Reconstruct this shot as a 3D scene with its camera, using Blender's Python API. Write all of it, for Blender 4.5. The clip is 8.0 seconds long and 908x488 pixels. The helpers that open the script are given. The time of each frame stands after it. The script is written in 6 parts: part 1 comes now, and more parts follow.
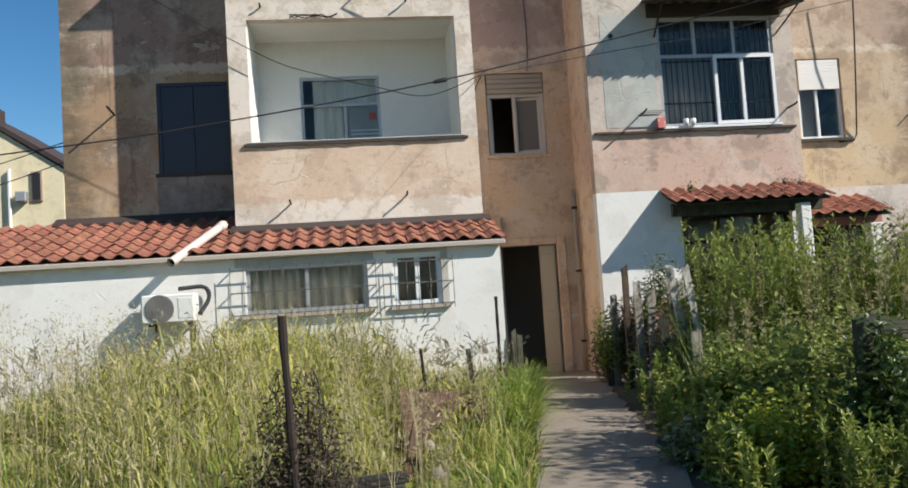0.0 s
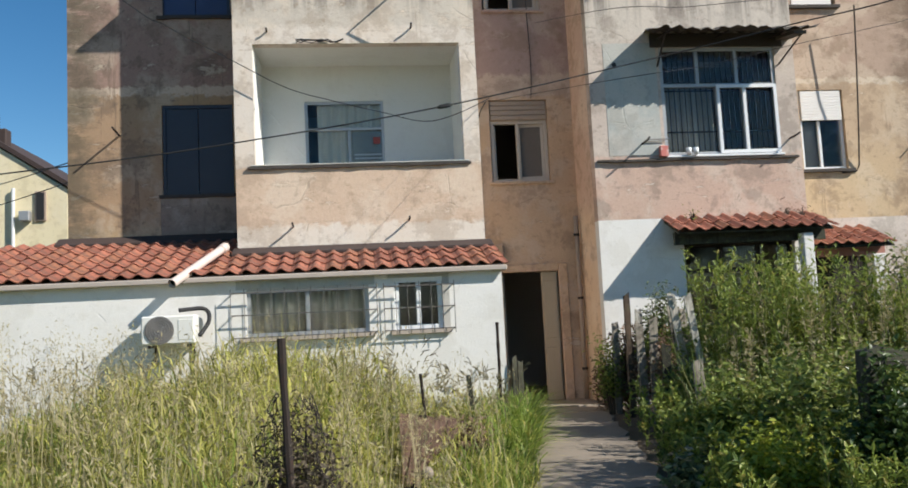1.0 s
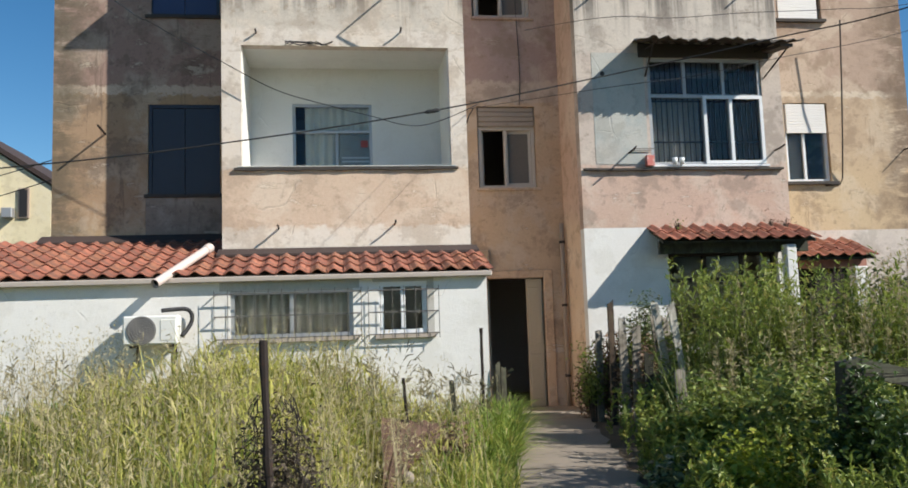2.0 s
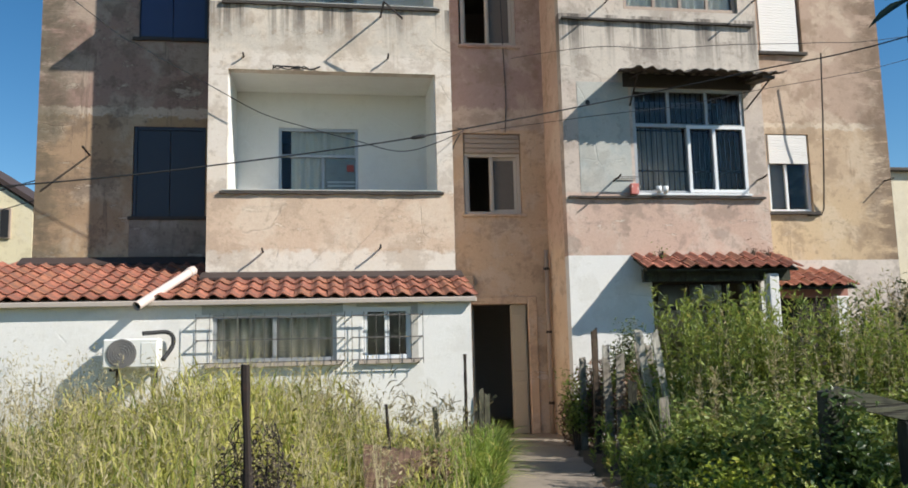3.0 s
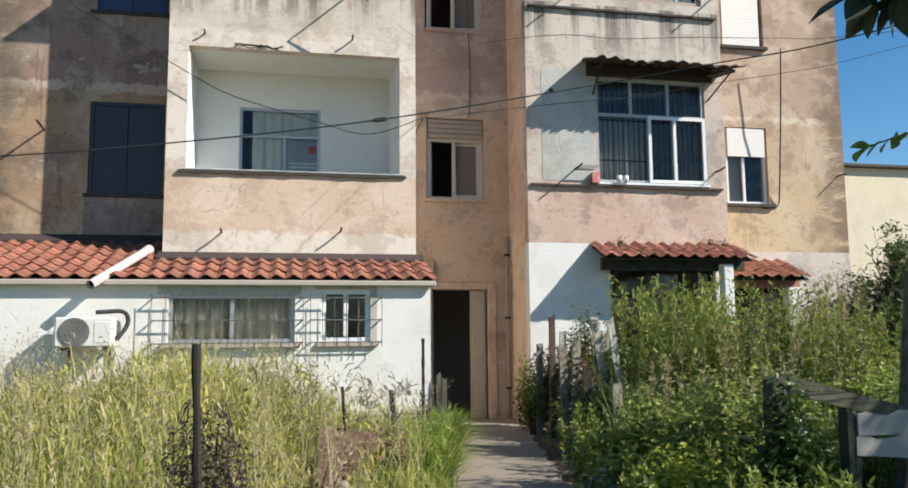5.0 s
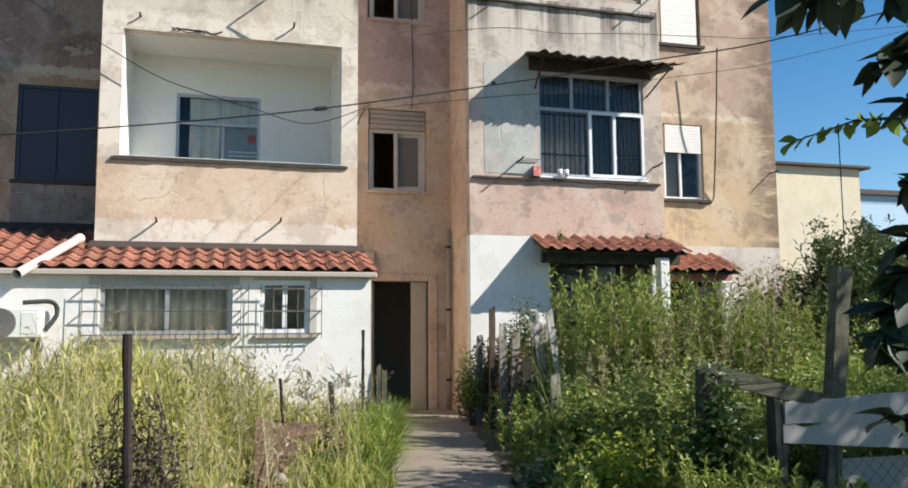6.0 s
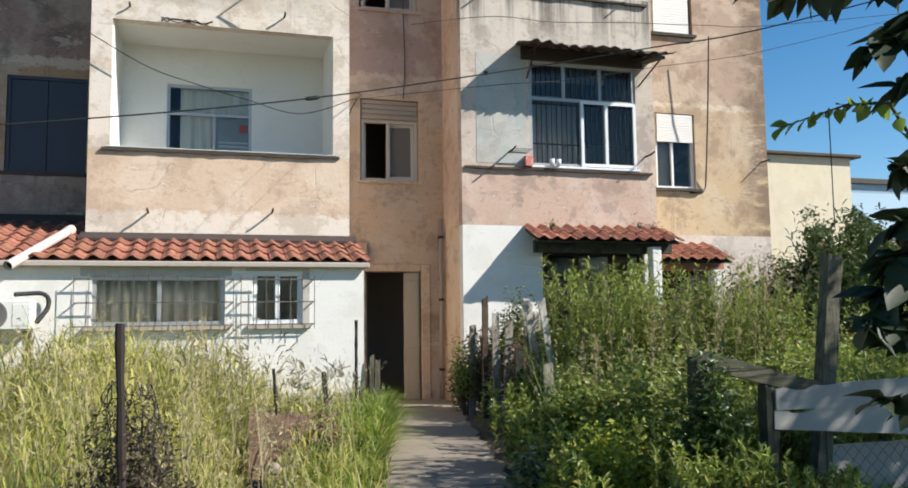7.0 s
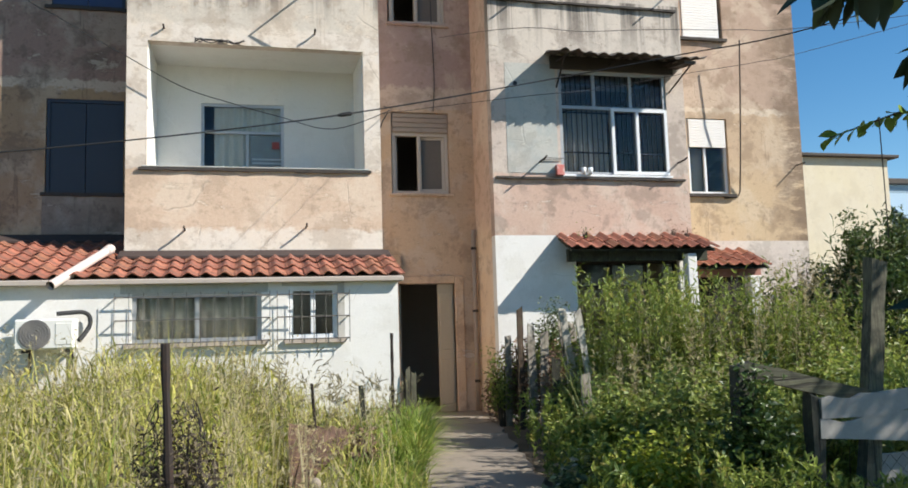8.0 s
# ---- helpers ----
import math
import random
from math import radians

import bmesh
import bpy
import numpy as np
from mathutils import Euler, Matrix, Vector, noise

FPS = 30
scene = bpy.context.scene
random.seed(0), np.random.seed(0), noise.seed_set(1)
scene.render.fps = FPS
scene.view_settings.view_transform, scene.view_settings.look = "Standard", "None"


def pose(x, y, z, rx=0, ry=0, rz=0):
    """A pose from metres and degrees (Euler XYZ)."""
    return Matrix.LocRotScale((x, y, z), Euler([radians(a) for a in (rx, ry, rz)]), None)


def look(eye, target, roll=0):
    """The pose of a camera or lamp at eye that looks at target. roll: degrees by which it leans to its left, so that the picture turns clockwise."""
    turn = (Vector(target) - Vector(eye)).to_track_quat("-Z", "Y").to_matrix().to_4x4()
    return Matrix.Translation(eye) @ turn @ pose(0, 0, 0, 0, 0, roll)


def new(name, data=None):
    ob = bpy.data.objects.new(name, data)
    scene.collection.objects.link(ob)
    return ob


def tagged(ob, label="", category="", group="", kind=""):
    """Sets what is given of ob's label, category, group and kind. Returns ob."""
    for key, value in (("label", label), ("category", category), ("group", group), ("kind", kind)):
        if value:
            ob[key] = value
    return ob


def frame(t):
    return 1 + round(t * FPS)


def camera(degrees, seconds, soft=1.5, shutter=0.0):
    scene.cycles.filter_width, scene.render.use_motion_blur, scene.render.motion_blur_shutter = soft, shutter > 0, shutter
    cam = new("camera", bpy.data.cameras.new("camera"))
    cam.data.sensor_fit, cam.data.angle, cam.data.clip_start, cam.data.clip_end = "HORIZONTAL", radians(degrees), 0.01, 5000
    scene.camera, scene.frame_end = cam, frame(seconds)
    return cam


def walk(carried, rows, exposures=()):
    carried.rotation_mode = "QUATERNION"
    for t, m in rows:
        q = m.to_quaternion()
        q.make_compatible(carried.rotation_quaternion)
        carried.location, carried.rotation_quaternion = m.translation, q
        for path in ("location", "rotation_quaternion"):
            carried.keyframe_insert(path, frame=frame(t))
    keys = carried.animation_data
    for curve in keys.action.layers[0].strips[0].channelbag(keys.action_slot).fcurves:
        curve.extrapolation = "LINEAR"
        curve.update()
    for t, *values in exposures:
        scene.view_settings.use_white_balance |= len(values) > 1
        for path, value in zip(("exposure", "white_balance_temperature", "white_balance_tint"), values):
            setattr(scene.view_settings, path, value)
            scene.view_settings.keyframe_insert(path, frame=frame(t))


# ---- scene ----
cam = camera(58.5, 8.0, soft=1.75)
PATH = [
    (0, (-0.955, 0.727, 1.361), (-0.71, 2.709, 1.484), -3.7),
    (0.5, (-0.953, 0.736, 1.359), (-0.735, 2.717, 1.514), -3.4),
    (1, (-0.952, 0.738, 1.357), (-0.709, 2.715, 1.543), -2.9),
    (1.5, (-0.945, 0.732, 1.354), (-0.685, 2.707, 1.531), -2.3),
    (3, (-0.947, 0.733, 1.355), (-0.632, 2.691, 1.614), -1.4),
    (3.5, (-0.947, 0.726, 1.353), (-0.615, 2.681, 1.614), -1.2),
    (4, (-0.943, 0.731, 1.347), (-0.593, 2.685, 1.595), -1.1),
    (5.3, (-0.909, 0.706, 1.344), (-0.474, 2.646, 1.561), -0.4),
    (5.5, (-0.908, 0.713, 1.336), (-0.445, 2.647, 1.55), -0.4),
    (6, (-0.903, 0.714, 1.336), (-0.36, 2.628, 1.538), -0.4),
    (6.5, (-0.904, 0.719, 1.327), (-0.349, 2.631, 1.518), -0.4),
    (7, (-0.904, 0.712, 1.325), (-0.343, 2.623, 1.504), -0.7),
    (7.5, (-0.913, 0.714, 1.331), (-0.355, 2.627, 1.501), -1.3),
    (8, (-0.938, 0.717, 1.345), (-0.45, 2.645, 1.55), -1.7),
]
walk(cam, [(t, look(eye, target, roll)) for t, eye, target, roll in PATH],
     exposures=((0, 0.25), (1.5, 0.26), (3.5, 0.36), (5.5, 0.48), (6.5, 0.52), (8, 0.49)))

# ---- daylight ----
SUN_WAY = Vector((-1.75, 1.0, -1.55)).normalized()
world = bpy.data.worlds.new("sky")
scene.world = world
world.use_nodes = True
sky = world.node_tree.nodes.new("ShaderNodeTexSky")
sky.sky_type = "NISHITA"
sky.sun_disc = False
sky.sun_elevation = math.asin(-SUN_WAY.z)
sky.sun_rotation = math.atan2(-SUN_WAY.x, -SUN_WAY.y)
sky.ozone_density = 1.5
sky.dust_density = 0.0
sky.air_density = 0.9
sky_bg = world.node_tree.nodes["Background"]
sky_bg.inputs["Strength"].default_value = 0.099
deep = world.node_tree.nodes.new("ShaderNodeHueSaturation")
deep.inputs["Saturation"].default_value = 1.33
deep.inputs["Hue"].default_value = 0.496
world.node_tree.links.new(sky.outputs[0], deep.inputs["Color"])
world.node_tree.links.new(deep.outputs[0], sky_bg.inputs["Color"])
sun = new("sun", bpy.data.lights.new("sun", "SUN"))
sun.data.energy = 5.6
sun.data.angle = radians(0.55)
sun.data.color = (1.0, 0.945, 0.872)
sun.matrix_world = look((30, -10, 30), Vector((30, -10, 30)) + SUN_WAY)


# ---- mesh helpers ----
def part(name, bm, material, parent=None, label="", smooth=False):
    """Link a bmesh as one mesh object under a thing or a part."""
    me = bpy.data.meshes.new(name)
    bm.to_mesh(me)
    bm.free()
    if smooth:
        me.polygons.foreach_set("use_smooth", [True] * len(me.polygons))
    me.materials.append(material)
    ob = new(name, me)
    if parent is not None:
        ob.parent = parent
    if label:
        ob["label"] = label
    return ob


def shared(name, me, parent, m, label=""):
    ob = new(name, me)
    ob.parent = parent
    ob.matrix_basis = m
    if label:
        ob["label"] = label
    return ob


def thing(name, label, category, group="", kind="", at=(0, 0, 0)):
    ob = new(name)
    ob.location = at
    ob.empty_display_size = 0.2
    return tagged(ob, label, category, group, kind)


def box(bm, x0, x1, y0, y1, z0, z1, bevel=0.0, m=None):
    vs = [bm.verts.new((x, y, z)) for x in (x0, x1) for y in (y0, y1) for z in (z0, z1)]
    fs = [bm.faces.new([vs[i] for i in q]) for q in
          ((0, 1, 3, 2), (4, 6, 7, 5), (0, 4, 5, 1), (2, 3, 7, 6), (0, 2, 6, 4), (1, 5, 7, 3))]
    if m is not None:
        bmesh.ops.transform(bm, matrix=m, verts=vs)
    if bevel:
        edges = list({e for f in fs for e in f.edges})
        bmesh.ops.bevel(bm, geom=edges, offset=bevel, segments=1, affect="EDGES", profile=0.6)
    return bm


def boxes(*dims, bevel=0.0):
    bm = bmesh.new()
    for d in dims:
        box(bm, *d, bevel=bevel)
    return bm


def tube(bm, points, radii, sides=8, caps=True):
    """A tube along points, with a radius at each (or one for all)."""
    pts = [Vector(p) for p in points]
    if not hasattr(radii, "__len__"):
        radii = [radii] * len(pts)
    rings = []
    for i, p in enumerate(pts):
        d = (pts[min(i + 1, len(pts) - 1)] - pts[max(i - 1, 0)]).normalized()
        side = d.cross(Vector((0.13, 0.31, 0.94))).normalized()
        up = side.cross(d)
        rings.append([bm.verts.new(p + radii[i] * (math.cos(a) * side + math.sin(a) * up))
                      for a in (2 * math.pi * k / sides for k in range(sides))])
    for a, b in zip(rings, rings[1:]):
        for k in range(sides):
            bm.faces.new((a[k], a[(k + 1) % sides], b[(k + 1) % sides], b[k]))
    if caps:
        bm.faces.new(rings[0][::-1])
        bm.faces.new(rings[-1])
    return bm


def wall_bm(x0, x1, z0, z1, y0, y1, holes=(), step=0.0):
    """A wall along x with rectangular holes (hx0, hx1, hz0, hz1) through it."""
    xs = sorted({x0, x1, *[min(max(h[i], x0), x1) for h in holes for i in (0, 1)]})
    zs = sorted({z0, z1, *[min(max(h[i], z0), z1) for h in holes for i in (2, 3)]})
    bm = bmesh.new()

    def solid(i, k):
        if not (0 <= i < len(xs) - 1 and 0 <= k < len(zs) - 1):
            return False
        cx, cz = (xs[i] + xs[i + 1]) / 2, (zs[k] + zs[k + 1]) / 2
        return not any(h[0] < cx < h[1] and h[2] < cz < h[3] for h in holes)

    def quad(*p):
        bm.faces.new([bm.verts.new(q) for q in p])

    for i in range(len(xs) - 1):
        for k in range(len(zs) - 1):
            if not solid(i, k):
                continue
            a, b, c, d = xs[i], xs[i + 1], zs[k], zs[k + 1]
            quad((a, y0, c), (b, y0, c), (b, y0, d), (a, y0, d))
            quad((a, y1, c), (a, y1, d), (b, y1, d), (b, y1, c))
            if not solid(i - 1, k):
                quad((a, y0, c), (a, y0, d), (a, y1, d), (a, y1, c))
            if not solid(i + 1, k):
                quad((b, y0, c), (b, y1, c), (b, y1, d), (b, y0, d))
            if not solid(i, k - 1):
                quad((a, y0, c), (a, y1, c), (b, y1, c), (b, y0, c))
            if not solid(i, k + 1):
                quad((a, y0, d), (b, y0, d), (b, y1, d), (a, y1, d))
    bmesh.ops.remove_doubles(bm, verts=bm.verts, dist=0.0005)
    return bm


# ---- materials ----
class Nodes:
    """A short way to write a node tree."""

    def __init__(self, name):
        self.m = bpy.data.materials.new(name)
        self.m.use_nodes = True
        self.t = self.m.node_tree
        self.bsdf = self.t.nodes["Principled BSDF"]
        self.out = self.t.nodes["Material Output"]
        self.co = self.t.nodes.new("ShaderNodeTexCoord").outputs["Object"]

    def put(self, socket, value):
        if isinstance(value, bpy.types.NodeSocket):
            self.t.links.new(value, socket)
        elif isinstance(value, tuple) and len(value) == 3 and socket.type == "RGBA":
            socket.default_value = (*value, 1)
        else:
            socket.default_value = value

    def noise(self, scale, detail=4.0, rough=0.6, stretch=None, distort=0.0):
        n = self.t.nodes.new("ShaderNodeTexNoise")
        n.inputs["Scale"].default_value = scale
        n.inputs["Detail"].default_value = detail
        n.inputs["Roughness"].default_value = rough
        n.inputs["Distortion"].default_value = distort
        co = self.co
        if stretch:
            mp = self.t.nodes.new("ShaderNodeMapping")
            mp.inputs["Scale"].default_value = stretch
            self.t.links.new(self.co, mp.inputs["Vector"])
            co = mp.outputs[0]
        self.t.links.new(co, n.inputs["Vector"])
        return n.outputs["Fac"]

    def ramp(self, value, lo, hi):
        n = self.t.nodes.new("ShaderNodeMapRange")
        n.interpolation_type = "SMOOTHSTEP"
        self.put(n.inputs["Value"], value)
        n.inputs["From Min"].default_value = lo
        n.inputs["From Max"].default_value = hi
        return n.outputs["Result"]

    def calc(self, op, a, b=0.0):
        n = self.t.nodes.new("ShaderNodeMath")
        n.operation = op
        self.put(n.inputs[0], a)
        self.put(n.inputs[1], b)
        return n.outputs[0]

    def mix(self, fac, a, b, blend="MIX"):
        n = self.t.nodes.new("ShaderNodeMix")
        n.data_type = "RGBA"
        n.blend_type = blend
        self.put(n.inputs["Factor"], fac)
        self.put(n.inputs["A"], a)
        self.put(n.inputs["B"], b)
        return n.outputs["Result"]

    def axis(self, k):
        n = self.t.nodes.new("ShaderNodeSeparateXYZ")
        self.t.links.new(self.co, n.inputs[0])
        return n.outputs[k]

    def bump(self, height, strength=0.3, distance=0.01):
        n = self.t.nodes.new("ShaderNodeBump")
        n.inputs["Strength"].default_value = strength
        n.inputs["Distance"].default_value = distance
        self.t.links.new(height, n.inputs["Height"])
        self.t.links.new(n.outputs[0], self.bsdf.inputs["Normal"])

    def island(self):
        return self.t.nodes.new("ShaderNodeNewGeometry").outputs["Random Per Island"]

    def own(self):
        return self.t.nodes.new("ShaderNodeObjectInfo").outputs["Random"]

    def done(self, color=None, rough=0.8, metal=0.0):
        if color is not None:
            self.put(self.bsdf.inputs["Base Color"], color)
        self.put(self.bsdf.inputs["Roughness"], rough)
        self.put(self.bsdf.inputs["Metallic"], metal)
        return self.m


def plaster(name, base, second, patch, dirt, patch_amount=0.5, dirt_amount=0.5, zones=(), seed=0.0, drips=(), cracks=0.2, sides=()):
    """Old rendered wall: two paint tones, flaked light patches, rain streaks, cracks, and paint zones that change at some height.
    drips: (z, length), run-off stains below a ledge at z; sides: (x, width, colour, amount), mould that spreads towards an edge at x."""
    n = Nodes(name)
    if seed:
        mp = n.t.nodes.new("ShaderNodeMapping")
        mp.inputs["Location"].default_value = (seed, seed * 0.37, 0)
        n.t.links.new(n.co, mp.inputs["Vector"])
        n.co = mp.outputs[0]
    big, mid = n.noise(0.5, 6, 0.6), n.noise(1.3, 7, 0.66, distort=0.25)
    small, fine = n.noise(6.5, 6, 0.72), n.noise(42, 4, 0.65)
    color = n.mix(n.ramp(big, 0.4, 0.6), base, second)
    edge = n.calc("ADD", n.axis(2), n.calc("MULTIPLY", n.calc("SUBTRACT", small, 0.5), 0.36))
    for z, width, paint, amount in zones:
        color = n.mix(n.calc("MULTIPLY", n.ramp(edge, z, z + width), amount), color, paint)
    # weathering: the paint goes paler and darker in clouds
    color = n.mix(n.calc("MULTIPLY", n.ramp(mid, 0.47, 0.58), 0.6 * min(1, 0.3 + patch_amount)), color, patch)
    color = n.mix(n.calc("MULTIPLY", n.ramp(n.noise(1.9, 7, 0.68, distort=0.15), 0.49, 0.6), 0.62 * min(1, 0.25 + dirt_amount)), color, dirt)
    lim = 0.70 - 0.2 * patch_amount
    flake = n.noise(2.4, 8, 0.74, distort=0.2, stretch=(0.6, 0.6, 2.1))
    bare = n.ramp(flake, lim, lim + 0.02)
    color = n.mix(n.calc("MULTIPLY", bare, 0.8), color, patch)
    rim = n.calc("MULTIPLY", n.ramp(flake, lim - 0.03, lim), n.calc("SUBTRACT", 1.0, bare))
    color = n.mix(n.calc("MULTIPLY", rim, 0.45), color, dirt)
    streak = n.noise(1.0, 6, 0.72, stretch=(4.5, 4.5, 0.4))
    lim = 0.70 - 0.2 * dirt_amount
    color = n.mix(n.calc("MULTIPLY", n.ramp(streak, lim, lim + 0.1), 0.6), color, dirt)
    runs = n.noise(1.0, 5, 0.7, stretch=(3.2, 3.2, 0.12))
    for z, length in drips:
        near = n.calc("MULTIPLY", n.ramp(edge, z - length, z), n.calc("LESS_THAN", n.axis(2), z + 0.01))
        color = n.mix(n.calc("MULTIPLY", near, n.calc("MULTIPLY", n.ramp(runs, 0.45, 0.6), 0.85)), color, (0.075, 0.065, 0.055))
    for x, width, paint, amount in sides:
        spread = n.calc("ADD", n.axis(0), n.calc("MULTIPLY", n.calc("SUBTRACT", n.noise(1.6, 7, 0.7), 0.5), 1.6))
        spread = n.ramp(spread, x + seed - width, x + seed) if width > 0 else n.calc("SUBTRACT", 1.0, n.ramp(spread, x + seed, x + seed - width))
        color = n.mix(n.calc("MULTIPLY", spread, n.calc("MULTIPLY", n.ramp(flake, 0.36, 0.52), amount)), color, paint)
    color = n.mix(n.calc("MULTIPLY", n.ramp(small, 0.56, 0.66), 0.6 * min(1, 0.25 + dirt_amount)), color, dirt)
    color = n.mix(n.calc("MULTIPLY", n.ramp(n.noise(11, 6, 0.72), 0.61, 0.68), 0.38 * min(1, dirt_amount + 0.2)), color, (0.08, 0.065, 0.05))
    # hair cracks in some places
    warp = n.t.nodes.new("ShaderNodeVectorMath")
    warp.operation = "MULTIPLY_ADD"
    wn = n.t.nodes.new("ShaderNodeTexNoise")
    wn.inputs["Scale"].default_value = 2.0
    n.t.links.new(n.co, wn.inputs["Vector"])
    n.t.links.new(wn.outputs["Color"], warp.inputs[0])
    warp.inputs[1].default_value = (0.22, 0.22, 0.22)
    n.t.links.new(n.co, warp.inputs[2])
    vor = n.t.nodes.new("ShaderNodeTexVoronoi")
    vor.feature = "DISTANCE_TO_EDGE"
    vor.inputs["Scale"].default_value = 0.55
    n.t.links.new(warp.outputs[0], vor.inputs["Vector"])
    line = n.calc("MULTIPLY", n.calc("SUBTRACT", 1.0, n.ramp(vor.outputs["Distance"], 0.001, 0.005)), n.ramp(mid, 0.5, 0.56))
    color = n.mix(n.calc("MULTIPLY", line, cracks), color, (0.09, 0.07, 0.055))
    grain = n.mix(0.2, color, n.mix(fine, (0.1, 0.09, 0.08), (1, 1, 1)), "OVERLAY")
    h = n.calc("ADD", n.calc("MULTIPLY", fine, 0.4), n.calc("ADD", n.calc("MULTIPLY", small, 1.2), n.calc("ADD", n.calc("MULTIPLY", bare, -0.35), n.calc("MULTIPLY", line, -0.8))))
    n.bump(h, 0.38, 0.01)
    return n.done(grain, 0.92)


def painted(name, color, dirt=(0.2, 0.17, 0.13), amount=0.4, rough=0.5, metal=0.0, scale=6.0, bump=0.15):
    n = Nodes(name)
    a, f = n.noise(scale, 6, 0.7), n.noise(scale * 9, 3)
    lim = 0.75 - 0.3 * amount
    c = n.mix(n.calc("MULTIPLY", n.ramp(a, lim, lim + 0.2), 0.7), color, dirt)
    c = n.mix(0.12, c, n.mix(f, (0, 0, 0), (1, 1, 1)), "OVERLAY")
    n.bump(n.calc("ADD", a, n.calc("MULTIPLY", f, 0.3)), bump, 0.004)
    return n.done(c, n.calc("ADD", rough, n.calc("MULTIPLY", n.calc("SUBTRACT", a, 0.5), 0.3)), metal)


def wood(name, color, dirt, along, rough=0.9):
    """Weathered wood with grain, splits and stains; along: the axis of the grain."""
    n = Nodes(name)
    st = [1.0, 1.0, 1.0]
    st[along] = 0.05
    grain = n.noise(70, 4, 0.65, stretch=tuple(st))
    split = n.noise(24, 3, 0.5, stretch=tuple(st))
    blot = n.noise(5, 6, 0.7)
    c = n.mix(n.calc("MULTIPLY", n.ramp(grain, 0.35, 0.65), 0.75), color, dirt)
    c = n.mix(n.calc("MULTIPLY", n.ramp(blot, 0.47, 0.62), 0.6), c, tuple(0.45 * v for v in dirt))
    c = n.mix(n.calc("MULTIPLY", n.ramp(n.noise(9, 5, 0.7), 0.56, 0.66), 0.5), c, (0.10, 0.115, 0.05))
    dark = n.ramp(split, 0.62, 0.68)
    c = n.mix(n.calc("MULTIPLY", dark, 0.8), c, (0.02, 0.017, 0.013))
    n.bump(n.calc("SUBTRACT", grain, dark), 0.6, 0.006)
    return n.done(c, rough)


def leafy(name, dark, light, dry=None, dry_part=0.0, through_light=0.35, rough=0.5):
    """Leaves: each island or leaf its own tone, with some light coming through."""
    n = Nodes(name)
    r = n.island()
    r2 = n.calc("FRACT", n.calc("MULTIPLY", r, 17.3))
    c = n.mix(r, dark, light)
    if dry:
        c = n.mix(n.ramp(r2, 1 - dry_part - 0.05, 1 - dry_part + 0.05), c, dry)
    big = n.noise(0.9, 3)
    c = n.mix(n.calc("MULTIPLY", n.ramp(big, 0.42, 0.62), 0.45), c, light)
    n.done(c, rough)
    tr = n.t.nodes.new("ShaderNodeBsdfTranslucent")
    n.t.links.new(c, tr.inputs["Color"])
    mx = n.t.nodes.new("ShaderNodeMixShader")
    mx.inputs["Fac"].default_value = through_light
    n.t.links.new(n.bsdf.outputs[0], mx.inputs[1])
    n.t.links.new(tr.outputs[0], mx.inputs[2])
    n.t.links.new(mx.outputs[0], n.out.inputs["Surface"])
    return n.m


def glassy(name, tint=(0.9, 0.95, 0.95), rough=0.03):
    n = Nodes(name)
    n.put(n.bsdf.inputs["Transmission Weight"], 1.0)
    n.put(n.bsdf.inputs["IOR"], 1.3)
    n.bump(n.noise(2.5, 2), 0.03, 0.01)
    return n.done(tint, rough)


BEIGE = plaster("bay_plaster", (0.60, 0.44, 0.315), (0.56, 0.405, 0.29), (0.72, 0.61, 0.485), (0.31, 0.225, 0.155), 0.42, 0.35,
                zones=((2.40, 0.04, (0.73, 0.655, 0.555), 0.95), (2.74, 0.08, (0.60, 0.44, 0.315), 0.9), (3.62, 0.04, (0.70, 0.64, 0.56), 0.85),
                       (5.62, 0.1, (0.55, 0.49, 0.41), 0.85), (6.6, 0.05, (0.50, 0.38, 0.29), 0.9)), drips=((6.42, 0.75),))
PINK = plaster("right_bay_plaster", (0.555, 0.395, 0.315), (0.525, 0.37, 0.29), (0.64, 0.555, 0.465), (0.22, 0.175, 0.14), 0.36, 0.5, seed=11.0,
               zones=((3.62, 0.05, (0.51, 0.45, 0.39), 0.75), (5.3, 0.15, (0.55, 0.49, 0.415), 0.9), (6.5, 0.1, (0.55, 0.46, 0.38), 0.6)), drips=((6.46, 1.1),))
OCHRE = plaster("main_wall_plaster", (0.40, 0.28, 0.15), (0.36, 0.245, 0.15), (0.50, 0.42, 0.32), (0.13, 0.095, 0.07), 0.45, 0.6, seed=4.0,
                zones=((4.98, 0.02, (0.56, 0.46, 0.36), 0.85), (5.12, 0.03, (0.30, 0.195, 0.155), 0.92)),
                sides=((-5.1, -0.6, (0.10, 0.085, 0.055), 0.75),))
STAIR = plaster("stair_wall_plaster", (0.60, 0.415, 0.27), (0.56, 0.385, 0.255), (0.62, 0.50, 0.40), (0.26, 0.175, 0.12), 0.35, 0.45, seed=7.0,
                zones=((4.85, 0.05, (0.56, 0.44, 0.37), 0.7), (5.2, 0.08, (0.39, 0.265, 0.23), 0.9)))
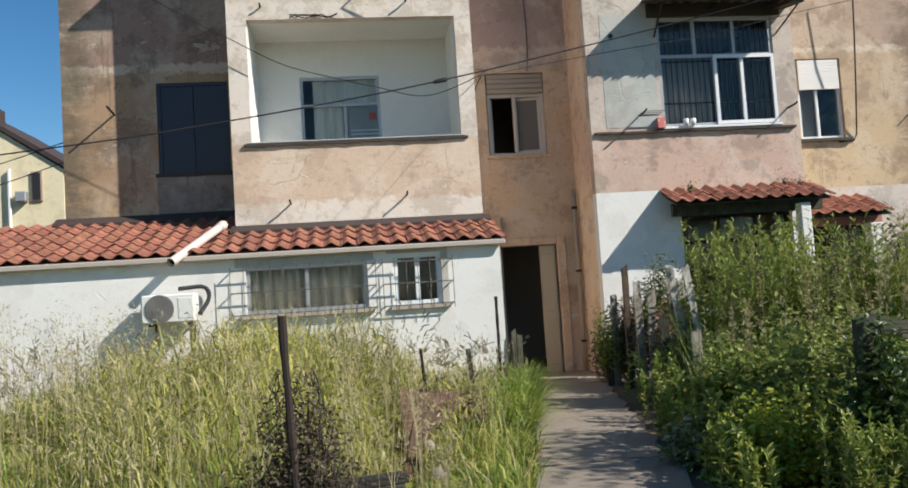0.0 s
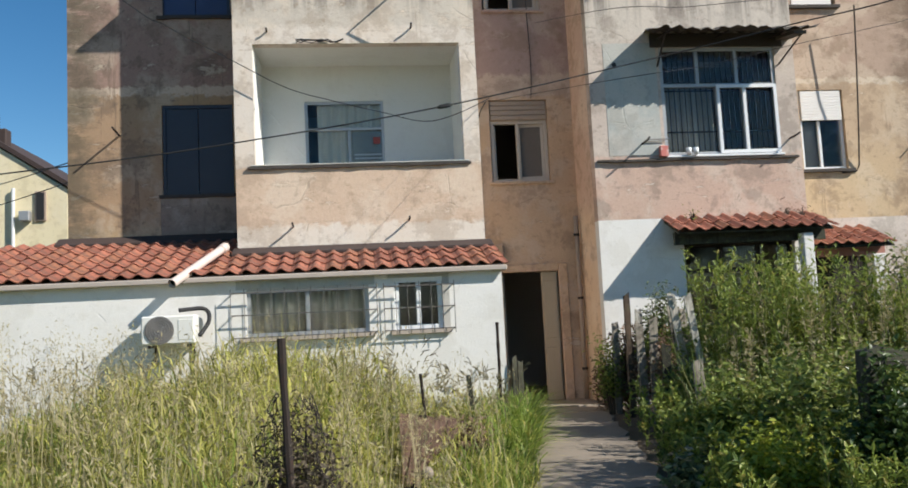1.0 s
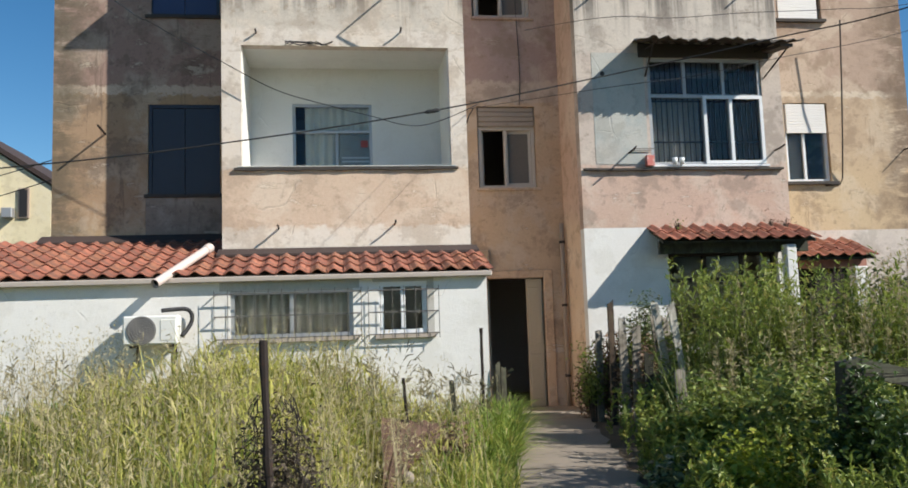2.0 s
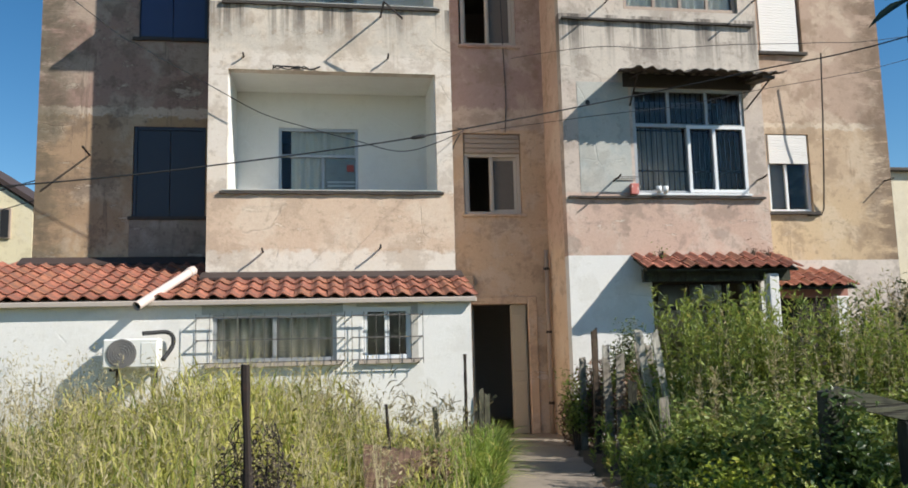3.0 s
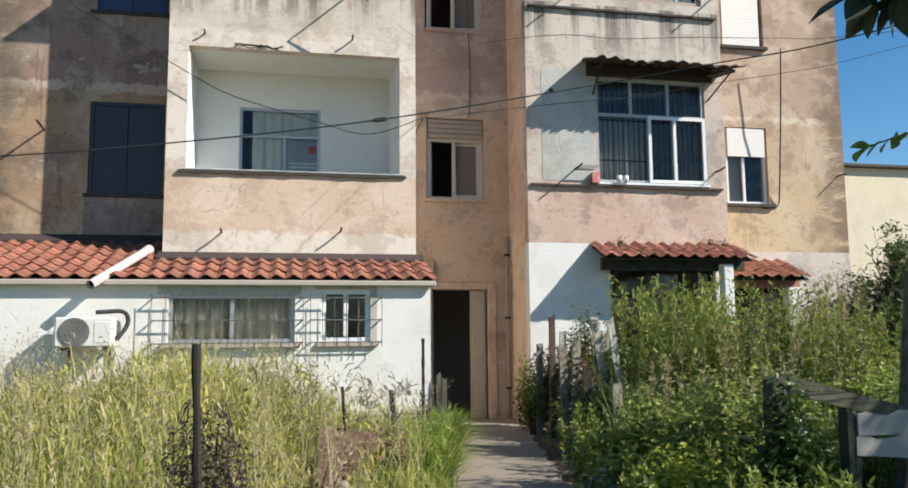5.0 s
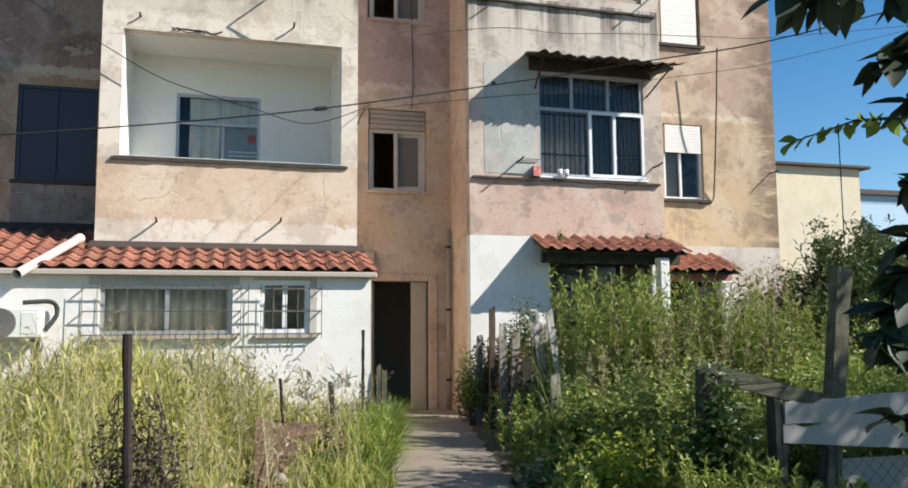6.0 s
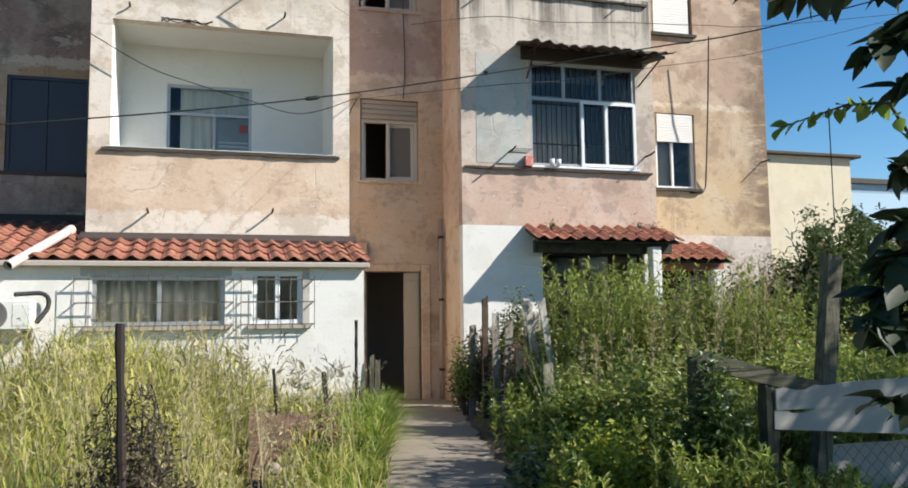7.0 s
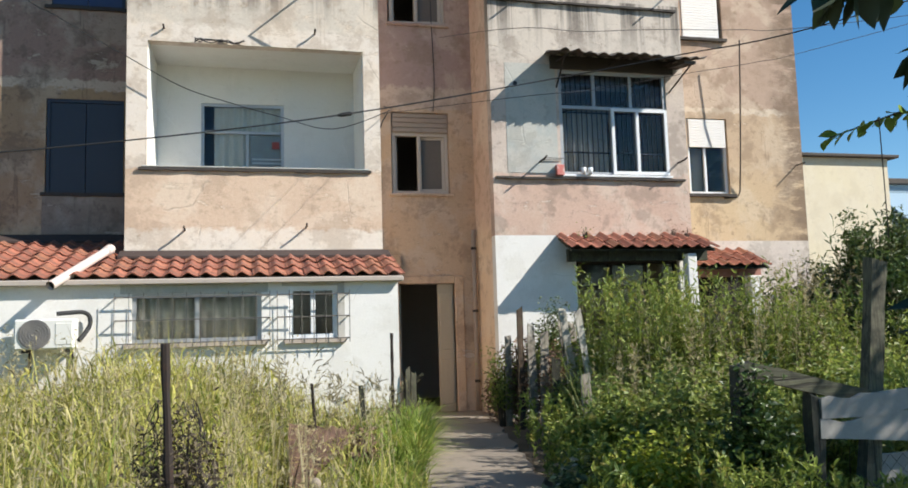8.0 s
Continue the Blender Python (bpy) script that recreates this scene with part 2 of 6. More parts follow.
RIGHT = plaster("right_wall_plaster", (0.575, 0.435, 0.27), (0.54, 0.395, 0.245), (0.64, 0.53, 0.40), (0.24, 0.165, 0.105), 0.33, 0.5, seed=19.0,
                zones=((3.6, 0.7, (0.48, 0.355, 0.24), 0.85), (5.0, 0.02, (0.64, 0.54, 0.42), 0.8), (5.1, 0.03, (0.41, 0.29, 0.215), 0.92)),
                sides=((8.8, 0.75, (0.15, 0.10, 0.065), 0.8),))
BAY_SIDE = plaster("bay_side_plaster", (0.74, 0.56, 0.385), (0.70, 0.52, 0.36), (0.78, 0.66, 0.52), (0.34, 0.22, 0.14), 0.3, 0.5, seed=9.0,
                   zones=((2.7, 0.4, (0.60, 0.42, 0.32), 0.9),))
WHITE = plaster("whitewashed_plaster", (0.74, 0.725, 0.685), (0.72, 0.70, 0.655), (0.77, 0.76, 0.73), (0.50, 0.47, 0.40), 0.15, 0.1, seed=3.0, cracks=0.1)
DIRTY_WHITE = plaster("stained_pinkish_plaster", (0.62, 0.54, 0.46), (0.58, 0.50, 0.44), (0.72, 0.66, 0.58), (0.3, 0.25, 0.2), 0.4, 0.4, seed=13.0)
LOGGIA = plaster("loggia_paint", (0.76, 0.755, 0.71), (0.74, 0.735, 0.69), (0.76, 0.76, 0.74), (0.55, 0.53, 0.48), 0.05, 0.0, seed=23.0, cracks=0.0)
PALE = plaster("pale_infill_plaster", (0.39, 0.415, 0.395), (0.46, 0.44, 0.395), (0.56, 0.53, 0.46), (0.28, 0.265, 0.23), 0.4, 0.35, seed=29.0, cracks=0.0)
CONCRETE = painted("stained_concrete", (0.085, 0.072, 0.06), (0.04, 0.034, 0.03), 0.7, 0.9, bump=0.5)
# near-black of the stained ledges, used for the awning's shade strip too
LEDGE = painted("blackened_ledge_and_shade", (0.06, 0.052, 0.045), (0.025, 0.022, 0.02), 0.7, 0.95, bump=0.5)
DARK_ROOM = painted("dim_room_paint", (0.42, 0.38, 0.33), amount=0.3, rough=0.9)
WHITE_FRAME = painted("white_window_frame", (0.74, 0.75, 0.75), (0.4, 0.37, 0.33), 0.15, 0.4)
WOOD_FRAME = painted("old_wooden_frame", (0.36, 0.28, 0.22), (0.2, 0.14, 0.1), 0.5, 0.7)
OLD_PAINT = painted("flaking_pale_frame_paint", (0.52, 0.45, 0.38), (0.25, 0.19, 0.14), 0.45, 0.7, scale=9)
FROSTED = painted("dusty_frosted_glass", (0.135, 0.11, 0.088), (0.075, 0.06, 0.048), 0.5, 0.6, scale=2.5)
# white frame toned down to grey: the awning's shade is in the colour
SHADED_FRAME = painted("shade_grey_frame", (0.36, 0.37, 0.38), (0.2, 0.19, 0.18), 0.3, 0.45, 0.2)
PALE_WOOD = wood("bleached_old_wood", (0.56, 0.53, 0.46), (0.30, 0.27, 0.22), 2)
GREY_FRAME = painted("aluminium_frame", (0.42, 0.42, 0.42), (0.2, 0.19, 0.18), 0.3, 0.4, 0.5)
GLASS = glassy("window_glass", (0.80, 0.86, 0.88))
IRON = painted("rusty_iron", (0.04, 0.032, 0.028), (0.09, 0.045, 0.025), 0.6, 0.75, 0.4, 25)
RUSTY_POST = painted("flaking_rusty_pole", (0.028, 0.02, 0.016), (0.085, 0.04, 0.022), 0.75, 0.85, 0.2, 30, 0.7)
GRILLE = painted("weathered_bar_paint", (0.15, 0.135, 0.12), (0.07, 0.045, 0.03), 0.5, 0.6, 0.2, 25)
SHUTTER = painted("roller_shutter_plastic", (0.72, 0.70, 0.66), (0.4, 0.36, 0.3), 0.2, 0.5)
TARP = painted("faded_blue_tarp", (0.03, 0.05, 0.13), (0.05, 0.06, 0.1), 0.4, 0.5)
SHEET = painted("dark_blue_sheet", (0.022, 0.028, 0.045), (0.05, 0.05, 0.06), 0.4, 0.45)
PVC = painted("white_drain_pipe_plastic", (0.64, 0.53, 0.47), (0.38, 0.3, 0.24), 0.35, 0.45)
DULL_CURTAIN = painted("brownish_curtain_cloth", (0.38, 0.32, 0.25), (0.13, 0.1, 0.08), 0.75, 0.9, scale=7)
PATCH = plaster("grey_brown_patch_plaster", (0.28, 0.24, 0.195), (0.22, 0.18, 0.15), (0.40, 0.36, 0.31), (0.13, 0.105, 0.085), 0.5, 0.7, seed=41.0)
CURTAIN = painted("net_curtain_cloth", (0.82, 0.77, 0.66), (0.58, 0.52, 0.43), 0.3, 0.9, scale=3)
AC_WHITE = painted("air_conditioner_enamel", (0.70, 0.69, 0.64), (0.42, 0.38, 0.3), 0.25, 0.45)
FAN_GREY = painted("fan_grille_plastic", (0.17, 0.16, 0.15), (0.24, 0.22, 0.19), 0.4, 0.6)
BLACK = painted("black_rubber", (0.016, 0.016, 0.017), (0.04, 0.036, 0.032), 0.4, 0.7)
RUST = painted("rust_brown_sheet", (0.105, 0.06, 0.038), (0.06, 0.036, 0.025), 0.6, 0.85, scale=4, bump=0.4)
GREY_WOOD = wood("silvered_old_wood", (0.37, 0.33, 0.27), (0.17, 0.145, 0.11), 2)
RAIL_WOOD = wood("green_weathered_rail", (0.10, 0.10, 0.06), (0.04, 0.04, 0.026), 0)
POST_WOOD = wood("weathered_post_wood", (0.13, 0.125, 0.08), (0.05, 0.046, 0.03), 2)
OLD_POST = wood("dark_brown_post_wood", (0.12, 0.08, 0.05), (0.05, 0.035, 0.025), 2)
CHARRED = wood("charred_plank_wood", (0.03, 0.026, 0.022), (0.012, 0.011, 0.01), 0)
# mossy posts and stakes; also the canopy timber, dark for its shade
MOSSY_SHADE_WOOD = wood("mossy_and_shade_dark_wood", (0.05, 0.052, 0.036), (0.03, 0.03, 0.02), 2)
BOARD_PAINT = painted("chalky_board_paint", (0.34, 0.32, 0.285), (0.18, 0.16, 0.13), 0.55, 0.85, scale=5, bump=0.4)
DOOR_WOOD = painted("pale_door_paint", (0.44, 0.36, 0.25), (0.25, 0.17, 0.1), 0.45, 0.7)

# ---- ground ----
DRY_SOIL = painted("dry_weedy_soil", (0.105, 0.08, 0.05), (0.05, 0.055, 0.022), 0.9, 0.95, scale=1.2, bump=0.6)
PATH_CONCRETE = painted("old_path_concrete", (0.25, 0.21, 0.165), (0.12, 0.1, 0.07), 0.7, 0.92, scale=2.2, bump=0.6)


def make_ground():
    bm = bmesh.new()
    xs = [-900, -120, -40] + [-20 + i for i in range(51)] + [60, 140, 900]
    ys = [-900, -120, -40] + [-12 + i for i in range(51)] + [70, 150, 900]
    grid = [[bm.verts.new((x, y, 0.02 * noise.noise((x * 0.4, y * 0.4, 0)) - 0.015 if -5 < y < 11 else -0.015)) for y in ys] for x in xs]
    for i in range(len(xs) - 1):
        for k in range(len(ys) - 1):
            bm.faces.new((grid[i][k], grid[i + 1][k], grid[i + 1][k + 1], grid[i][k + 1]))
    tagged(part("ground", bm, DRY_SOIL, smooth=True), "dry weedy soil of the yard", "ground", kind="structure")


def path_middle(y):
    return 2.0 + (y - 12.3) * 0.215


def make_path():
    """Concrete slabs from the yard to the entrance, with open joints and broken edges."""
    rnd = random.Random(5)
    holder = thing("pavement", "worn concrete garden path with cracked slabs", "path", kind="structure")
    y = -6.0
    while y < 13.25:
        y1 = min(y + rnd.uniform(1.0, 1.35), 13.28)
        bm = bmesh.new()
        half = 0.54
        pts = []
        for s, ya, yb in ((-1, y, y1), (1, y1, y)):
            for k in range(6):
                yy = ya + (yb - ya) * k / 5
                pts.append((path_middle(yy) + s * (half + rnd.uniform(-0.05, 0.04)), yy + (0.02 if yy == y else -0.02 if yy == y1 else 0)))
        top = [bm.verts.new((px, py, 0.02 + rnd.uniform(-0.004, 0.004))) for px, py in pts]
        low = [bm.verts.new((px, py, -0.12)) for px, py in pts]
        bm.faces.new(top[::-1])
        for k in range(len(top)):
            bm.faces.new((top[k], top[(k + 1) % len(top)], low[(k + 1) % len(top)], low[k]))
        bmesh.ops.recalc_face_normals(bm, faces=bm.faces)
        part("slab", bm, PATH_CONCRETE, holder)
        y = y1
    bm = boxes((0.95, 2.6, 12.35, 13.28, -0.1, 0.035), bevel=0.01)
    part("threshold_slab", bm, PATH_CONCRETE, holder)


make_ground()
make_path()

# ---- the apartment building ----
YB, YM, TOP, STOREY = 12.25, 13.3, 11.2, 2.8
building = thing("apartment_building", "weathered plaster apartment block with peeling pink and ochre paint", "building")


def window(parent, x0, x1, z0, z1, y, uprights=(), rails=(), material=None, fw=0.05, depth=0.06, name="window", label="", glass=True, cells=None):
    """A framed window that faces -y. uprights: (x, z0, z1); rails: (z, x0, x1); each cell of glass is a pane."""
    bm = wall_bm(x0, x1, z0, z1, y, y + depth, [(x0 + fw, x1 - fw, z0 + fw, z1 - fw)])
    win = part(name, bm, material or WHITE_FRAME, parent, label)
    for x, a, b in uprights:
        part("mullion", boxes((x - fw / 2, x + fw / 2, y + 0.004, y + depth - 0.004, max(a, z0 + fw), min(b, z1 - fw)), bevel=0.005), material or WHITE_FRAME, win)
    for z, a, b in rails:
        part("transom", boxes((max(a, x0 + fw), min(b, x1 - fw), y + 0.002, y + depth - 0.002, z - fw / 2, z + fw / 2), bevel=0.005), material or WHITE_FRAME, win)
    for a, b, c, d in (cells or [(x0, x1, z0, z1)]) if glass else []:
        part("pane", boxes((a + 0.01, b - 0.01, y + depth * 0.5 - 0.003, y + depth * 0.5 + 0.003, c + 0.01, d - 0.01)), GLASS, win)
    return win


def ledge(parent, x0, x1, y0, y1, z0, z1, seed=0, name="sill"):
    """A concrete ledge with a broken front edge."""
    rnd = random.Random(seed)
    bm = bmesh.new()
    n = max(4, int((x1 - x0) / 0.12))
    rows = []
    for i in range(n + 1):
        x = x0 + (x1 - x0) * i / n
        f, l = rnd.uniform(-0.006, 0.008), rnd.uniform(-0.01, 0.006)
        rows.append([bm.verts.new(p) for p in ((x, y1, z0), (x, y0 + f, z0 + l), (x, y0 + f * 0.6, z1 + l * 0.4), (x, y1, z1))])
    for a, b in zip(rows, rows[1:]):
        for k in range(4):
            bm.faces.new((a[k], b[k], b[(k + 1) % 4], a[(k + 1) % 4]))
    bm.faces.new(rows[0])
    bm.faces.new(rows[-1][::-1])
    bmesh.ops.recalc_face_normals(bm, faces=bm.faces)
    return part(name, bm, LEDGE, parent)


def make_building():
    b = building
    floors = range(3)
    # main wall, left of the projecting bays
    part("wall", wall_bm(-5.17, -2.57, -0.3, TOP, YM, YM + 0.25,
                         [(-3.80, -2.74, 3.45, 4.84), (-3.76, -2.74, 6.25, 7.6), (-3.76, -2.74, 9.05, 10.4)]), OCHRE, b)
    # the balcony bay
    holes = [(-2.3, 0.68, 3.65 + STOREY * k, 5.42 + STOREY * k) for k in floors]
    part("wall", wall_bm(-2.57, 0.92, -0.3, TOP, YB, YB + 0.16, holes), BEIGE, b)
    part("wall", boxes((-2.57, -2.3, YB + 0.16, YM + 0.25, 0, TOP)), BEIGE, b)
    part("wall", boxes((0.68, 0.92, YB + 0.16, YM + 0.25, 0, TOP)), BEIGE, b)
    part("wall", wall_bm(-2.3, 0.68, 0, TOP, YM, YM + 0.25, [(-1.65, -0.42, 3.2 + STOREY * k, 4.86 + STOREY * k) for k in floors]), LOGGIA, b)
    for k in range(-1, 3):
        part("balcony_slab", boxes((-2.3, 0.68, YB + 0.16, YM, 5.42 + STOREY * k, 5.62 + STOREY * k)), LOGGIA, b)
    for k in floors:
        z = STOREY * k
        part("lining", boxes((-2.3, -2.285, YB + 0.05, YM, 2.62 + z, 5.42 + z)), LOGGIA, b)
        part("lining", boxes((0.665, 0.68, YB + 0.05, YM, 2.62 + z, 5.42 + z)), LOGGIA, b)
        ledge(b, -2.40, 0.77, YB - 0.04, YB + 0.2, 3.60 + z, 3.636 + z, 3 + k)
        part("sill_cap", boxes((-2.36, 0.74, YB - 0.03, YB + 0.18, 3.642 + z, 3.662 + z), bevel=0.006), PALE, b)
    # stair well
    part("wall", wall_bm(0.92, 2.62, -0.3, TOP, YM, YM + 0.25,
                         [(1.33, 2.23, -1, 2.05), (1.26, 2.21, 3.5, 4.83), (1.24, 2.2, 6.32, 7.62), (1.24, 2.2, 9.1, 10.4)]), STAIR, b)
    # the right bay
    part("wall", wall_bm(2.62, 5.9, -0.3, 2.7, YB, YB + 0.18, [(3.9, 5.65, 0.9, 2.32)]), WHITE, b)
    part("wall", wall_bm(2.62, 5.9, 2.7, TOP, YB, YB + 0.18,
                         [(3.73, 5.58, 3.64, 5.31), (3.68, 5.6, 6.58, 8.0), (3.68, 5.6, 9.4, 10.8)]), PINK, b)
    part("wall", boxes((2.62, 2.82, YB + 0.18, YM + 0.25, -0.3, TOP)), BAY_SIDE, b)
    part("wall", boxes((5.7, 5.9, YB + 0.18, YM + 0.25, -0.3, TOP)), RIGHT, b)
    part("infill_panel", boxes((2.86, 3.68, YB - 0.004, YB + 0.02, 3.66, 5.38)), PALE, b, "pale blue-white painted plaster infill")
    for k in range(-1, 3):
        part("floor_slab", boxes((2.82, 5.7, YB + 0.18, YM, 5.42 + STOREY * k, 5.62 + STOREY * k)), DARK_ROOM, b)
    for k in floors:
        ledge(b, 2.66, 5.82, YB - 0.055, YB + 0.1, 3.563 + STOREY * k, 3.594 + STOREY * k, 13 + k)
    # main wall, right of the bays
    part("wall", wall_bm(5.9, 8.86, -0.3, 2.72, YM, YM + 0.25, [(6.45, 7.6, -1, 2.12)]), DIRTY_WHITE, b)
    part("wall", wall_bm(5.9, 8.86, 2.72, TOP, YM, YM + 0.25, [(6.54, 7.34, 3.55, 4.91), (6.55, 7.38, 6.36, 7.7), (6.55, 7.38, 9.1, 10.4)]), RIGHT, b)
    # ends, back, floors, roof
    part("wall", boxes((-5.17, -4.92, YM + 0.25, 17.5, -0.3, TOP)), OCHRE, b)
    part("wall", boxes((8.61, 8.86, YM + 0.25, 17.5, -0.3, TOP)), RIGHT, b)
    part("wall", boxes((-5.17, 8.86, 17.5, 17.75, -0.3, TOP)), OCHRE, b)
    part("inner_wall", boxes((-4.92, 8.61, 16.4, 16.55, 0, TOP)), DARK_ROOM, b)
    for x in (-2.5, 0.8, 2.75, 5.8):
        part("inner_wall", boxes((x - 0.05, x + 0.07, YM + 0.25, 16.4, 0, TOP)), DARK_ROOM, b)
    for k in range(1, 4):
        part("floor_slab", boxes((-4.92, 8.61, YM + 0.25, 17.5, 2.6 + STOREY * (k - 1), 2.78 + STOREY * (k - 1))), DARK_ROOM, b)
    part("roof", boxes((-5.4, 9.1, YB - 0.25, 17.95, TOP, TOP + 0.22), bevel=0.02), CONCRETE, b)
    # canopy over the top balcony
    part("canopy", boxes((-2.25, 0.7, YB - 0.55, YB, 8.14, 8.2), bevel=0.01), CONCRETE, b)


make_building()


def make_windows():
    b = building
    # boarded dark openings
    for z0, z1, name in ((3.45, 4.84, "dark_screen"), (6.25, 7.6, "dark_screen"), (9.05, 10.4, "dark_screen")):
        scr = part(name, wall_bm(-3.79, -2.75, z0, z1, YM + 0.012, YM + 0.05, [(-3.745, -2.79, z0 + 0.03, z1 - 0.05)]), SHEET, b, "dark blue-grey sheet covering an opening")
        for xa, xb in ((-3.745, -3.27), (-3.262, -2.79)):
            part("panel", boxes((xa, xb, YM + 0.032, YM + 0.046, z0 + 0.03, z1 - 0.05), bevel=0.003), SHEET if z0 < 5 else TARP, scr, "" if z0 < 5 else "faded dark blue tarp")
        ledge(b, -3.85, -2.6, YM - 0.035, YM + 0.1, z0 - 0.05, z0, int(z0 * 10))
    part("infill_panel", boxes((-3.83, -2.6, YM - 0.012, YM + 0.02, 2.84, 3.40), bevel=0.005), PATCH, b, "grey patched plaster below the opening")
    # balcony window with curtains
    for k in range(3):
        z = STOREY * k
        w = window(b, -1.65, -0.42, 3.2 + z, 4.86 + z, YM + 0.03, [(-0.97, 3.2 + z, 4.42 + z)], [(4.42 + z, -1.62, -0.45)], GREY_FRAME,
                   0.045, cells=[(-1.65, -0.42, 4.42 + z, 4.86 + z), (-1.65, -0.97, 3.2 + z, 4.42 + z), (-0.97, -0.42, 3.2 + z, 4.42 + z)], label="aluminium balcony window")
        curtain(w, -1.46, -0.46, 3.2 + z, 4.84 + z, YM + 0.115, 26 + k)
        part("backing_board", boxes((-0.93, -0.45, YM + 0.07, YM + 0.078, 3.22 + z, 4.38 + z)), PALE, w, "pale grey-green board behind the pane")
        for zz in (3.3, 3.62, 3.94, 4.0):
            part("lath", boxes((-0.9, -0.47, YM + 0.062, YM + 0.069, zz + z, zz + z + 0.025)), WHITE_FRAME, w)
    # stair windows
    for z0, z1 in ((3.5, 4.5), (6.32, 7.4), (9.1, 10.2)):
        w = window(b, 1.28, 2.2, z0, z1, YM + 0.06, [(1.72, z0, z1)], [], OLD_PAINT, 0.05, label="old stair window with flaking pale frame", glass=False)
        part("sash", boxes((1.33, 1.37, YM + 0.13, YM + 0.5, z0 + 0.06, z1 - 0.06), bevel=0.004), OLD_PAINT, w)
        # the other sash stands a little ajar
        m = Matrix.Translation((2.15, YM + 0.115, z0)) @ Matrix.Rotation(radians(-6), 4, "Z")
        bm = wall_bm(-0.42, 0.0, 0.05, z1 - z0 - 0.05, -0.012, 0.012, [(-0.375, -0.045, 0.095, z1 - z0 - 0.095)])
        bm.transform(m)
        sash = part("sash", bm, OLD_PAINT, w)
        bm = bmesh.new()
        box(bm, -0.373, -0.047, -0.004, 0.004, 0.097, z1 - z0 - 0.097, 0.0, m)
        part("frosted_pane", bm, FROSTED, sash, "dusty frosted pane")
        part("sill", boxes((1.22, 2.26, YM - 0.05, YM + 0.06, z0 - 0.05, z0 - 0.003), bevel=0.012), STAIR, b)
    blind = part("roller_blind", boxes((1.27, 2.21, YM + 0.06, YM + 0.16, 4.5, 4.83), bevel=0.01), WOOD_FRAME, b, "rolled brown wooden blind above the stair window")
    for i in range(4):
        part("slat", boxes((1.28, 2.2, YM + 0.012 + 0.006 * i, YM + 0.058, 4.503 + 0.081 * i, 4.578 + 0.081 * i), bevel=0.012), WOOD_FRAME, blind)
    # enclosed balcony window
    xs = [3.73, 4.33, 4.96, 5.58]
    w = window(b, 3.73, 5.58, 3.64, 5.31, YB + 0.02, [(4.33, 4.73, 5.31), (4.96, 4.73, 5.31), (4.62, 3.64, 4.71), (5.04, 3.64, 4.71)],
               [(4.72, 3.75, 5.56)], SHADED_FRAME, 0.055, cells=[(3.73, 4.62, 3.64, 4.72), (4.62, 5.04, 3.64, 4.72), (5.04, 5.58, 3.64, 4.72)]
               + [(xs[i], xs[i + 1], 4.72, 5.31) for i in range(3)], label="white framed window closing a former balcony")
    for i in range(21):
        x = 3.80 + i * 0.086
        bm = bmesh.new()
        tube(bm, [(x, YB + 0.1, 3.66), (x, YB + 0.1, 5.29)], 0.008, 6)
        part("bar", bm, IRON, w)
    for z in (4.02, 4.66, 4.78):
        bm = boxes((3.75, 5.56, YB + 0.112, YB + 0.122, z - 0.012, z + 0.012))
        part("cross_bar", bm, IRON, w)
    # white overlay: the sunlit lower right part of the frame, put into colour
    part("sash", wall_bm(4.6, 5.57, 3.66, 4.72, YB - 0.012, YB + 0.014, [(4.65, 5.02, 3.71, 4.67), (5.07, 5.52, 3.71, 4.67)]), WHITE_FRAME, w, "white sash for the sunlit part of the frame")
    curtain(w, 3.78, 4.6, 3.66, 4.7, YB + 0.17, 71, DULL_CURTAIN, "dim brown curtain behind the bars")
    # dark strip added to stand for the shade under the awning
    part("awning_shade_strip", boxes((3.6, 5.72, YB - 0.02, YB + 0.03, 5.312, 5.53), bevel=0.006), LEDGE, w, "dark strip for the shade under the awning")
    part("inner_sill", boxes((3.72, 5.6, YB - 0.06, YB + 0.02, 3.604, 3.64), bevel=0.006), WHITE_FRAME, w)
    # window above it, with curtains
    for z0 in (6.6, 9.4):
        w = window(b, 3.7, 5.58, z0, z0 + 1.38, YB + 0.04, [(4.2, z0, z0 + 1.38), (4.64, z0, z0 + 1.38), (5.1, z0, z0 + 1.38)], [], WOOD_FRAME, 0.05,
                   label="window with white net curtains")
        curtain(w, 3.75, 5.55, z0, z0 + 1.36, YB + 0.16, 41)
    # right windows with roller shutters
    for z0, z1, zs in ((3.55, 4.91, 4.39), (6.38, 7.7, 6.40), (9.1, 10.4, 9.5)):
        w = window(b, 6.55, 7.33, z0, z1, YM + 0.05, [(6.9, z0, zs)], [], WHITE_FRAME, 0.05, label="white window with a roller shutter", cells=[(6.55, 6.9, z0, zs), (6.9, 7.33, z0, zs)])
        part("drape", boxes((6.6, 6.88, YM + 0.12, YM + 0.13, z0 + 0.05, zs)), FROSTED, w, "dull brown curtain behind the pane")
        n = int((z1 - zs) / 0.05)
        for i in range(n):
            part("slat", boxes((6.58, 7.30, YM + 0.005, YM + 0.03, zs + 0.05 * i, zs + 0.05 * i + 0.0485), bevel=0.003), SHUTTER, w)
